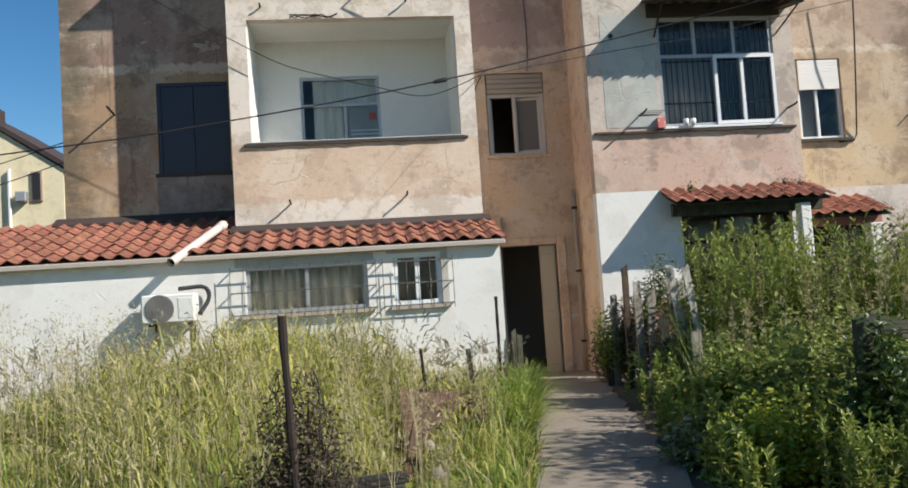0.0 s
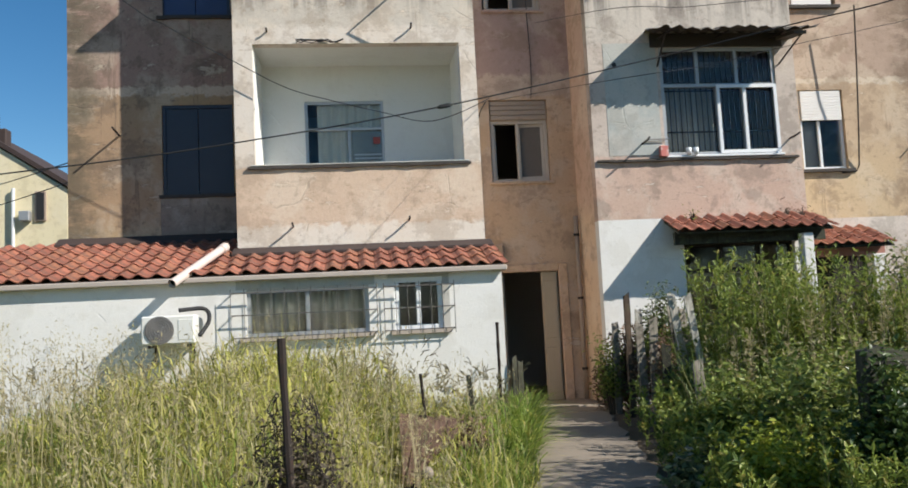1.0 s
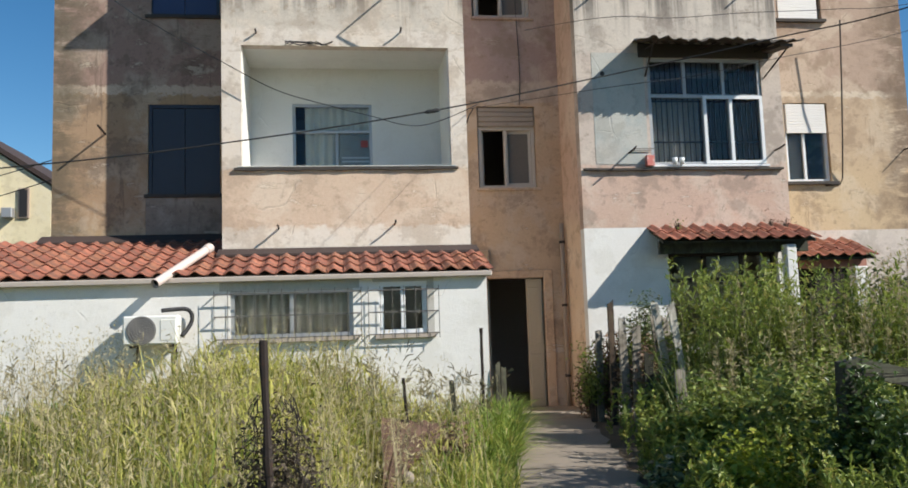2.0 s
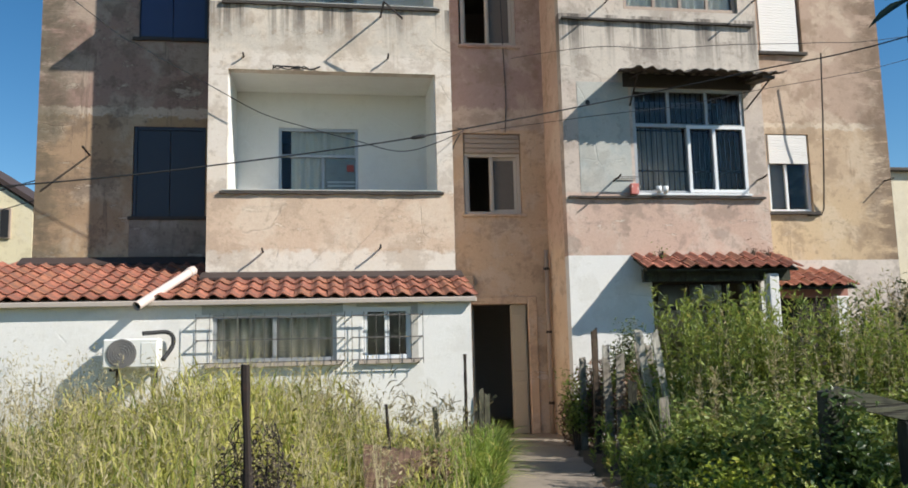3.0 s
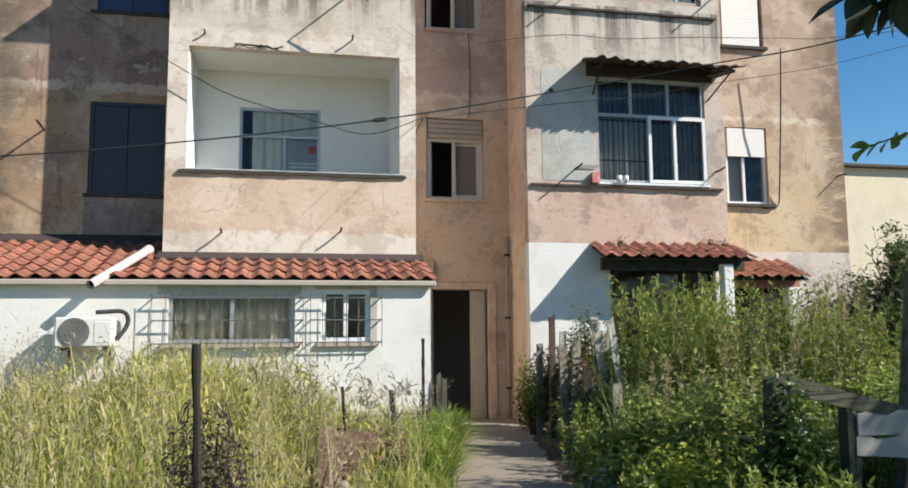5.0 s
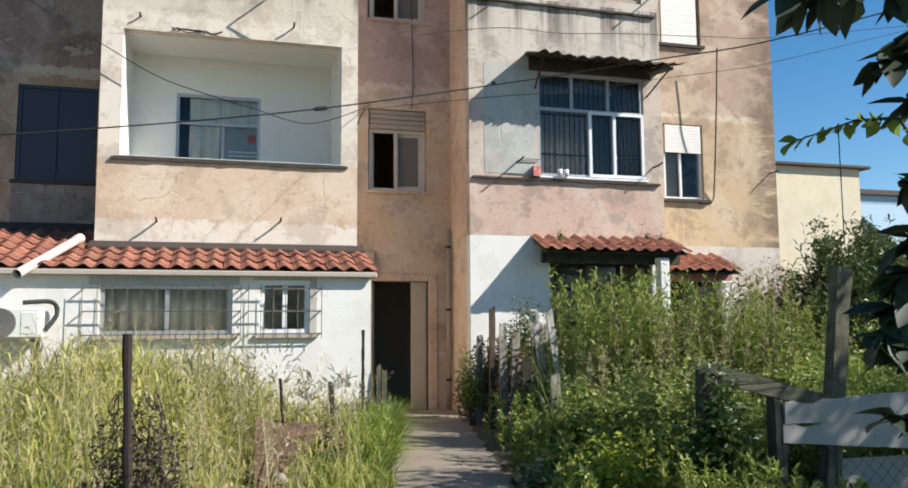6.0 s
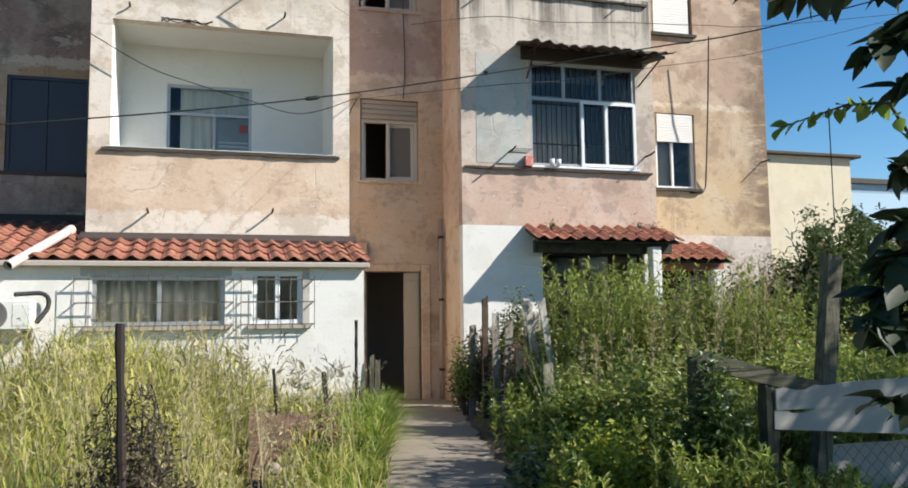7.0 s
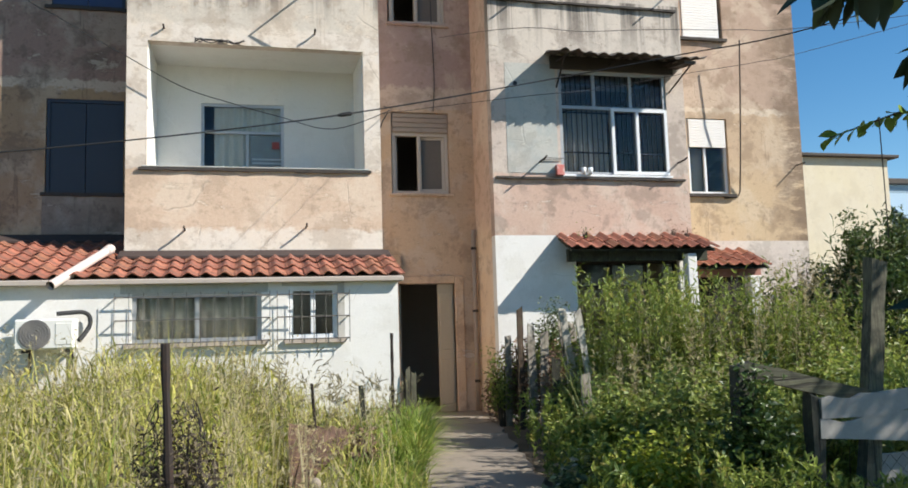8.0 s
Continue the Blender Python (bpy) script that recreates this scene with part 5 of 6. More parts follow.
def shrub(name, label, at, size, clumps, per, leaf, material, seed, group="garden shrubs"):
    """A bush: bent stems from its base, and leaves in loose clumps along and round them."""
    g = np.random.default_rng(seed)
    th = thing(name, label, "shrub", group, at=at)
    ends = []
    bm = bmesh.new()
    for i in range(max(6, clumps // 8)):
        a, r = g.uniform(0, 6.28), math.sqrt(g.uniform(0.05, 1))
        e = Vector((size[0] * r * math.cos(a), size[1] * r * math.sin(a), size[2] * (1 - 0.45 * r * r) * g.uniform(0.6, 1.0)))
        b = Vector((e.x * 0.25, e.y * 0.25, -0.05))
        mid = (b + e) / 2 + Vector((0, 0, 0.18 * size[2]))
        tube(bm, [b, mid, e], [0.011, 0.008, 0.004], 5)
        ends.append((b, mid, e))
    part("stem_tangle", bm, TWIG, th)["kind"] = "stuff"
    cs = []
    for i in range(clumps):
        b, mid, e = ends[g.integers(len(ends))]
        t = g.uniform(0.25, 1.05)
        p = b * (1 - t) ** 2 + mid * (2 * t * (1 - t)) + e * t * t
        cs.append(np.array(p) + g.normal(0, 0.09, 3) * np.array([size[0], size[1], size[2] * 0.7]))
    cs = np.array(cs)
    cs[:, 2] = np.maximum(cs[:, 2], 0.02)
    c = np.repeat(cs, per, 0) + g.normal(0, 0.075, (clumps * per, 3))
    d = g.normal(0, 1, c.shape)
    d[:, 2] = d[:, 2] * 0.5 - 0.1
    up = g.normal(0, 0.5, c.shape) + np.array([0, 0, 1.0])
    m = len(c)
    L = g.uniform(0.6, 1.25, m) * leaf
    v, f = leaves(c, d, up, L, L * g.uniform(0.26, 0.4, m))
    ob = tagged(new("foliage", mesh_from("foliage", v, f, material)), kind="stuff")
    ob.parent = th
    return th


def weeds(name, label, at, spread, count, height, material, seed, narrow=0.13, leaf=0.085):
    """Upright weeds: straight stalks with narrow leaves all along."""
    g = np.random.default_rng(seed)
    th = thing(name, label, "weed", "upright weeds", at=at)
    n = count
    x, y = g.uniform(-spread[0], spread[0], n), g.uniform(-spread[1], spread[1], n)
    h = g.uniform(0.72, 1.05, n) * height
    bend, az = g.uniform(0.02, 0.16, n), g.uniform(0, 6.28, n)
    v, f = blades(x, y, np.full(n, -0.05), h, np.full(n, 0.004), bend, az)
    ob = tagged(new("stalk_tangle", mesh_from("stalk_tangle", v, f, STEM)), kind="stuff")
    ob.parent = th
    k = 46
    s = g.uniform(0.12, 1.0, (n, k))
    cx = x[:, None] + np.cos(az)[:, None] * (bend * h)[:, None] * s ** 2
    cy = y[:, None] + np.sin(az)[:, None] * (bend * h)[:, None] * s ** 2
    cz = -0.05 + h[:, None] * (s - 0.45 * bend[:, None] * s ** 3)
    c = np.stack([cx, cy, cz], 2).reshape(-1, 3)
    d = g.normal(0, 0.6, c.shape)
    d[:, 2] = g.uniform(0.0, 1.3, len(c))
    L = g.uniform(0.5, 1.2, len(c)) * leaf
    v, f = leaves(c, d, g.normal(0, 0.4, c.shape) + np.array([0, 0, 1.0]), L, L * narrow)
    ob = tagged(new("foliage", mesh_from("foliage", v, f, material)), kind="stuff")
    ob.parent = th


def make_dead_stalks():
    for i, (x, y, sx, sy, n, h) in enumerate(((3.6, 8.5, 0.7, 0.4, 26, 1.75), (2.7, 8.0, 0.4, 0.4, 16, 1.25), (5.0, 8.4, 0.8, 0.4, 24, 1.65), (3.0, 6.9, 0.5, 0.3, 14, 1.1), (6.6, 9.4, 0.9, 0.5, 24, 1.7))):
        weeds("dead_weed", "pale dead stalks standing among green shrubs", (x, y, 0), (sx, sy), n, h, OAT, 800 + i, 0.1, 0.07)


def make_corner_growth():
    shrub("dry_bush", "dried brown bush at the corner of the bay", (2.5, 11.75, -0.03), (0.16, 0.25, 0.95), 80, 34, 0.045, DRY_LEAF, 95, "dead creeper")
    shrub("creeper", "thin green creeper climbing by the fence end", (2.42, 11.5, -0.03), (0.22, 0.22, 1.35), 45, 26, 0.05, BRAMBLE, 96, "creepers")
    shrub("creeper", "grey-green creeper grown through the picket fence", (2.98, 11.1, -0.03), (0.26, 0.5, 1.6), 190, 34, 0.05, SILVER_LEAF, 98, "creepers")
    shrub("dry_bush", "dried brown bush behind the fence end", (2.74, 11.65, -0.03), (0.2, 0.25, 1.3), 130, 34, 0.05, DRY_LEAF, 91, "dead creeper")
    shrub("creeper", "grey-green creeper grown through the picket fence", (3.0, 9.7, -0.03), (0.2, 0.6, 1.2), 120, 34, 0.05, SILVER_LEAF, 99, "creepers")
    shrub("dry_bush", "grey half-dry bush against the stained house wall", (6.7, 11.1, -0.03), (0.55, 0.4, 2.3), 230, 30, 0.055, SILVER_LEAF, 94, "dead creeper")
    shrub("dry_bush", "grey half-dry bush against the stained house wall", (7.3, 11.2, -0.03), (0.5, 0.4, 2.35), 260, 34, 0.055, SILVER_LEAF, 92, "dead creeper")
    weeds("dead_weed", "pale dead stalks leaning by the house wall", (7.3, 10.8, 0), (0.55, 0.3), 64, 2.35, OAT, 811, 0.1, 0.08)
    weeds("dead_weed", "pale dead stalks leaning by the house wall", (6.75, 10.9, 0), (0.5, 0.3), 34, 2.25, OAT, 810, 0.1, 0.08)
    for i, (x, y) in enumerate(((6.3, 10.3), (7.0, 10.0), (7.7, 10.2))):
        weeds("dead_weed", "pale dead stalks leaning by the house wall", (x, y, 0), (0.45, 0.3), 30, 1.95, REED if i == 1 else OAT, 820 + i, 0.08, 0.11)
    shrub("dry_bush", "dried brown bush between the pickets", (2.78, 10.6, -0.03), (0.2, 0.7, 1.15), 110, 34, 0.045, DRY_LEAF, 97, "dead creeper")


def make_front_weeds():
    for i, (x, y, sx, sy, n, h) in enumerate(((1.95, 4.95, 0.35, 0.2, 60, 0.62), (2.6, 4.95, 0.4, 0.2, 60, 0.42), (3.3, 5.0, 0.5, 0.18, 40, 0.24), (2.3, 5.7, 0.5, 0.2, 70, 0.7))):
        weeds("tall_weed", "upright green weeds with narrow leaves", (x, y, 0), (sx, sy), n, h, BRIGHT_LEAF, 600 + i, 0.16, 0.06)
    for i, (y, n, h) in enumerate(((5.6, 14, 0.5), (6.5, 18, 0.55), (7.4, 18, 0.62), (8.3, 10, 0.7), (9.4, 8, 0.7))):
        weeds("path_weed", "slender grey-green weeds at the path edge", (path_middle(y) + 0.74, y, 0), (0.1, 0.42), n, h, BRIGHT_LEAF, 700 + i, 0.2, 0.07)


def make_shrubs():
    low = "dense low bramble bush beside the path"
    tall = "tall tangled green shrub in front of the house wall"
    for i, (x, y, sx, sy, h) in enumerate(((2.2, 7.3, 0.5, 0.6, 0.85), (2.35, 6.35, 0.5, 0.5, 0.95), (3.0, 7.3, 0.7, 0.7, 1.1), (1.75, 6.35, 0.45, 0.5, 0.4),
                                           (2.75, 8.3, 0.5, 0.5, 0.62), (3.6, 6.6, 0.7, 0.6, 0.75), (4.4, 7.3, 0.8, 0.8, 0.95), (5.6, 7.4, 0.9, 0.8, 1.1))):
        shrub("bramble", low, (x, y, -0.03), (sx, sy, h), 150, 42, 0.055, SILVER_LEAF if i == 3 else BRAMBLE if i % 3 else BRIGHT_LEAF, 100 + i, "brambles by the path")
    for i, (x, y, sx, sy, h) in enumerate(((3.2, 9.3, 0.75, 0.7, 1.35), (4.1, 9.6, 0.85, 0.7, 1.6), (5.0, 9.4, 0.8, 0.7, 1.35), (3.7, 8.3, 0.8, 0.6, 1.15),
                                           (5.0, 8.3, 0.9, 0.7, 1.15), (6.2, 9.0, 0.9, 0.8, 1.3), (6.6, 10.4, 0.9, 0.7, 1.45), (3.05, 10.8, 0.32, 0.5, 1.25))):
        shrub("shrub", tall, (x, y, -0.03), (sx, sy, h), 210, 44, 0.062, BRAMBLE, 200 + i)
    for i, (x, y, sx, sy, h) in enumerate(((7.9, 10.9, 0.85, 0.7, 3.0), (8.9, 10.6, 0.9, 0.8, 3.0), (7.4, 10.0, 0.8, 0.7, 2.0), (9.9, 10.0, 1.0, 0.9, 2.7), (8.4, 9.0, 1.0, 0.8, 1.9))):
        shrub("laurel_shrub", "tall loose green shrub beyond the garden fence", (x, y, -0.03), (sx, sy, h), 420 if i < 2 else 240, 36, 0.075, SHADY_LEAF if i < 2 else LAUREL_LEAF, 300 + i, "tall shrubs")
        weeds("tall_weed", "long upright stalks with narrow leaves among shrubs", (x, y - 0.3, 0), (sx, sy * 0.6), 26, h * 1.0, LAUREL_LEAF, 330 + i, 0.1, 0.14)
    for i, (x, y, sx, sy, h) in enumerate(((8.1, 10.9, 0.6, 0.5, 3.05), (8.75, 11.1, 0.5, 0.5, 3.0))):
        shrub("laurel_shrub", "dense olive-green shrub beside the house corner", (x, y, -0.03), (sx, sy, h), 380, 38, 0.065, SHADY_LEAF, 320 + i, "tall shrubs")
    shrub("bramble", "yellow-green flowering weed among the brambles", (1.86, 5.85, -0.03), (0.48, 0.34, 0.62), 150, 45, 0.045, YELLOW_LEAF, 400, "brambles by the path")
    for i, (x, y, sx, sy, n, h) in enumerate(((3.35, 8.9, 0.6, 0.4, 110, 1.75), (4.4, 9.0, 0.7, 0.4, 120, 1.85), (5.4, 8.9, 0.6, 0.5, 90, 1.6),
                                              (3.9, 10.3, 0.8, 0.4, 90, 1.95), (3.1, 6.0, 0.5, 0.3, 60, 0.75), (4.6, 6.3, 0.8, 0.4, 90, 1.0), (6.9, 8.2, 0.8, 0.6, 80, 1.4))):
        weeds("tall_weed", "upright green weeds with narrow leaves", (x, y, 0), (sx, sy), n, h * 1.1, BRIGHT_LEAF if i != 4 else BRAMBLE, 500 + i)


def make_sprigs():
    for i, (x, y, z) in enumerate(((4.0, 12.1, 2.63), (5.5, 12.12, 2.64), (5.72, 12.1, 2.64))):
        shrub("sprig", "small dry weed rooted in the canopy tiles", (x, y, z), (0.06, 0.05, 0.16), 7, 10, 0.03, DRY_LEAF if i else BRAMBLE, 450 + i, "canopy weeds")


make_shrubs()
make_sprigs()
make_dead_stalks()
make_corner_growth()
make_front_weeds()

# ---- fences, posts and junk in the garden ----
def rough_post(bm, x, y, z0, z1, w, d, lean=(0, 0), seed=0):
    """A weathered post or plank with uneven faces and a broken top."""
    rnd = random.Random(seed)
    rings = []
    n = 6
    for i in range(n + 1):
        t = i / n
        z = z0 + (z1 - z0) * t
        ox, oy = x + lean[0] * t, y + lean[1] * t
        k = 1.0 + rnd.uniform(-0.1, 0.1)
        rings.append([bm.verts.new((ox + sx * w / 2 * k + rnd.uniform(-0.004, 0.004), oy + sy * d / 2 * k, z + (rnd.uniform(-0.05, 0.04) if i == n else 0)))
                      for sx, sy in ((-1, -1), (1, -1), (1, 1), (-1, 1))])
    for a, b in zip(rings, rings[1:]):
        for k in range(4):
            bm.faces.new((a[k], a[(k + 1) % 4], b[(k + 1) % 4], b[k]))
    bm.faces.new(rings[0][::-1])
    bm.faces.new(rings[-1])
    return bm


def make_posts():
    for x, y, z, r, lean in ((-1.28, 4.284, 1.315, 0.018, 0.05), (-0.40, 8.25, 0.88, 0.014, 0.07), (0.75, 10.66, 1.3, 0.02, 0.0)):
        p = thing("iron_post", "dark rusty iron fence post standing in the grass", "post", "iron posts")
        bm = bmesh.new()
        rnd = random.Random(int(y * 10))
        ts = [k / 14 for k in range(15)]
        tube(bm, [(x + lean * (1 - t) + rnd.uniform(-0.002, 0.002), y, -0.1 + (z + 0.1) * t) for t in ts], [r * rnd.uniform(0.86, 1.2) for t in ts], 8)
        part("pole", bm, RUSTY_POST, p)
    p = thing("wooden_stake", "short charred wooden stake in the grass", "post", "iron posts")
    part("stake", rough_post(bmesh.new(), 0.29, 9.6, -0.05, 0.72, 0.05, 0.05, (-0.07, 0), 4), MOSSY_SHADE_WOOD, p)


def make_netting():
    """Crumpled wire netting bunched round the near post."""
    rnd = random.Random(9)
    th = thing("wire_netting", "crumpled rusty wire netting bunched round an iron post", "wire netting")
    bm = bmesh.new()
    cols, rows = 30, 34

    def at(i, k):
        t = k / rows
        a = -2.4 + 4.8 * i / cols
        r = (0.30 - 0.22 * t) * (1 + 0.35 * noise.noise((i * 0.25, k * 0.2, 1.0)))
        off = noise.noise_vector((i * 0.3, k * 0.3, 5.0)) * 0.05
        return Vector((-1.24 + r * math.sin(a), 4.36 + 0.6 * r * math.cos(a), -0.05 + 1.12 * t)) + off

    for i in range(cols):
        for k in range(rows):
            if (i + k) % 2:
                continue
            for di, dk in ((1, 1), (-1, 1), (1, -1)):
                if 0 <= i + di <= cols and 0 <= k + dk <= rows and rnd.random() < 0.9 and not (dk < 0 and rnd.random() < 0.5):
                    tube(bm, [at(i, k), at(i + di, k + dk)], 0.0018, 3, False)
    ob = part("netting", bm, IRON, th)
    ob["kind"] = "stuff"
    g = np.random.default_rng(77)
    n = 420
    a, r = g.uniform(0, 6.28, n), g.uniform(0.02, 0.3, n)
    v, f = blades(-1.24 + r * np.cos(a), 4.4 + 0.6 * r * np.sin(a), np.full(n, -0.05), g.uniform(0.3, 1.05, n) * (1.1 - r), np.full(n, 0.003), g.uniform(0.1, 0.5, n), g.uniform(0, 6.28, n))
    shrub("dead_creeper", "dead brown creeper tangled in wire netting round a post", (-1.23, 4.46, -0.03), (0.19, 0.14, 1.05), 150, 40, 0.026, DEAD_LEAF, 88, "dead creeper")
    shrub("dead_creeper", "low heap of dead brown stems beside wire netting", (-1.62, 4.75, -0.03), (0.26, 0.2, 0.6), 120, 36, 0.024, DEAD_LEAF, 87, "dead creeper")
    tagged(new("dead_vine", mesh_from("dead_vine", v, f, TWIG)), "dead brown vine stems in the netting", "vine", kind="stuff")


SHEET_ROWS = ((6.75, -0.1, -0.73, -0.59), (7.0, 0.1, -0.67, -0.55), (7.4, 0.23, -0.64, -0.42), (7.9, 0.36, -0.63, -0.11), (8.1, 0.44, -0.62, -0.09), (8.3, 0.53, -0.6, -0.08))


def make_junk():
    th = thing("rusty_sheet", "bent rust-brown metal sheet leaning in the grass", "metal sheet")
    bm = bmesh.new()
    n = 12
    rows = []
    # a crumpled strip that rises from the ground and spreads out at the top
    for k, (y, z, x0, x1) in enumerate(SHEET_ROWS):
        rows.append([bm.verts.new((x0 + (x1 - x0) * i / n, y + 0.05 * noise.noise((i * 0.45, k * 0.6, 4.0)),
                                   z + 0.035 * noise.noise((i * 0.5, k * 0.8, 2.0)) - (0.08 * i / n if k > 3 else 0))) for i in range(n + 1)])
    for a, b in zip(rows, rows[1:]):
        for i in range(n):
            bm.faces.new((a[i], a[i + 1], b[i + 1], b[i]))
    geo = bmesh.ops.extrude_face_region(bm, geom=bm.faces[:])
    bmesh.ops.translate(bm, vec=(0, 0.006, 0), verts=[v for v in geo["geom"] if isinstance(v, bmesh.types.BMVert)])
    bmesh.ops.recalc_face_normals(bm, faces=bm.faces)
    part("sheet", bm, RUST, th)
    shrub("dry_bush", "dried brown bush beside a rusty sheet", (-0.02, 8.3, -0.03), (0.22, 0.2, 0.45), 60, 36, 0.038, DRY_LEAF, 89, "dead creeper")
    for x, y, z, s, sd in ((-0.43, 6.6, 0.08, 0.075, 1), (-0.48, 6.95, 0.22, 0.05, 2)):
        bm = bmesh.new()
        bmesh.ops.create_icosphere(bm, subdivisions=3, radius=s)
        for v in bm.verts:
            v.co *= 1 + 0.25 * noise.noise(v.co * 9 + Vector((sd, 0, 0)))
            v.co.z *= 0.9
            v.co += Vector((x, y, z))
        tagged(part("stone", bm, PATH_CONCRETE), "pale lump of rubble in the grass", "stone", "rubble")
    rnd = random.Random(6)
    for k in range(11):
        bm = bmesh.new()
        box(bm, -0.24, 0.24, -0.055, 0.055, 0, 0.042, 0.004, pose(-1.0 + rnd.uniform(-0.05, 0.05), 4.98 + rnd.uniform(-0.03, 0.03), -0.02 + 0.043 * k, 0, 0, rnd.uniform(-14, 14)))
        tagged(part("plank", bm, CHARRED), "blackened wooden plank stacked in the grass", "plank", "planks in the grass")


def split_board(x0, x1, y, low, high, low_end, high_end, seed):
    """A thin old board, wider at one end, with chipped edges and a broken end."""
    rnd = random.Random(seed)
    bm = bmesh.new()
    n = 22
    rows = []
    for i in range(n + 1):
        t = i / n
        a = low + (low_end - low) * t + rnd.uniform(0, 0.004)
        b = high + (high_end - high) * t - rnd.uniform(0, 0.012) - (0.02 if i in (2, 3) else 0)
        x = x0 + (x1 - x0) * t
        e = rnd.uniform(0, 0.02) if i == 0 else 0
        rows.append([bm.verts.new(p) for p in ((x, y, a), (x + e, y, b), (x + e, y + 0.024, b), (x, y + 0.024, a))])
    for a, b in zip(rows, rows[1:]):
        for k in range(4):
            bm.faces.new((a[k], b[k], b[(k + 1) % 4], a[(k + 1) % 4]))
    bm.faces.new(rows[0])
    bm.faces.new(rows[-1][::-1])
    bmesh.ops.recalc_face_normals(bm, faces=bm.faces)
    return bm


def make_door_planks():
    for x, y, z, w, sd in ((1.02, 11.12, 0.84, 0.06, 61), (1.11, 11.2, 0.78, 0.07, 62)):
        p = thing("old_plank", "grey weathered plank standing by the annex corner", "plank", "planks by the door")
        part("board", rough_post(bmesh.new(), x, y, -0.03, z, w, 0.025, (0.02, 0.04), sd), POST_WOOD, p)


def make_fences():
    f = thing("picket_fence", "broken grey wooden picket fence along the path", "fence")
    rows = ((2.54, 11.05, 1.58, 0.07, 0.06, 0.01, OLD_POST), (2.66, 11.0, 1.36, 0.09, 0.03, 0.02, PALE_WOOD), (2.5, 11.5, 1.2, 0.09, 0.03, 0.02, GREY_WOOD), (2.6, 10.7, 1.2, 0.1, 0.03, -0.03, GREY_WOOD), (2.62, 10.4, 1.25, 0.11, 0.03, 0.03, GREY_WOOD),
            (2.78, 9.5, 1.5, 0.09, 0.03, -0.24, PALE_WOOD), (2.83, 9.62, 1.36, 0.2, 0.025, -0.2, GREY_WOOD), (2.78, 9.1, 1.5, 0.075, 0.03, -0.22, PALE_WOOD),
            (2.55, 9.9, 0.95, 0.10, 0.03, 0.05, MOSSY_SHADE_WOOD), (2.5, 8.7, 0.8, 0.10, 0.03, -0.05, GREY_WOOD))
    for i, (x, y, z, w, d, lean, m) in enumerate(rows):
        part("picket", rough_post(bmesh.new(), x, y, -0.05, z, w, d, (lean, 0), 30 + i), m, f)
    bm = bmesh.new()
    tube(bm, [(2.66, 11.25, 0.75), (2.7, 10.2, 0.7), (2.66, 8.9, 0.62)], 0.025, 6)
    part("rail", bm, MOSSY_SHADE_WOOD, f)
    f = thing("garden_gate_fence", "makeshift fence of mossy posts, a rail and a pale board", "fence")
    part("post", rough_post(bmesh.new(), 2.07, 5.3, -0.05, 1.05, 0.12, 0.1, (0, 0), 51), MOSSY_SHADE_WOOD, f)
    part("post", rough_post(bmesh.new(), 2.6, 5.34, -0.05, 0.85, 0.085, 0.09, (0, 0), 52), MOSSY_SHADE_WOOD, f)
    part("post", rough_post(bmesh.new(), 2.97, 5.37, -0.05, 1.71, 0.118, 0.09, (0.23, 0), 53), POST_WOOD, f)
    part("post", rough_post(bmesh.new(), 4.3, 5.36, -0.05, 1.3, 0.12, 0.09, (0.05, 0), 54), GREY_WOOD, f)
    shrub("creeper", "dark creeper hanging over a gate post", (2.06, 5.24, 0.0), (0.10, 0.08, 1.16), 110, 34, 0.045, LAUREL_LEAF, 93, "creepers")
    bm = rough_post(bmesh.new(), 0, 0, 0, 0.92, 0.105, 0.06, (0, 0), 55)
    bm.transform(pose(2.11, 5.345, 1.03, 0, 104, 0))
    part("rail", bm, RAIL_WOOD, f)
    for y, x0, low, high, low_end, high_end in ((5.285, 2.605, 0.566, 0.692, 0.43, 0.70), (5.279, 2.62, 0.69, 0.832, 0.68, 0.90)):
        part("board", split_board(x0, 4.35, y, low, high, low_end, high_end, int(high * 100)), BOARD_PAINT, f, "pale chalky painted board")
    bm = bmesh.new()
    box(bm, 0, 1.4, -0.01, 0.01, 0, 0.4, 0.004, pose(3.12, 5.42, 0.02, 0, 0, 0))
    part("panel", bm, BOARD_PAINT, f, "pale lower panel behind wire netting")
    bm = bmesh.new()
    for i in range(26):
        for k in range(8):
            x, z = 3.1 + i * 0.05, 0.02 + k * 0.05
            if (i + k) % 2 == 0:
                for s in (1, -1):
                    tube(bm, [(x, 5.38, z), (x + 0.05 * s, 5.38 + 0.008 * math.sin(i * 1.7 + k), z + 0.05)], 0.0016, 3, False)
    ob = part("wire_mesh", bm, IRON, f)
    ob["kind"] = "stuff"


make_posts()
make_netting()
make_junk()
make_door_planks()
make_fences()


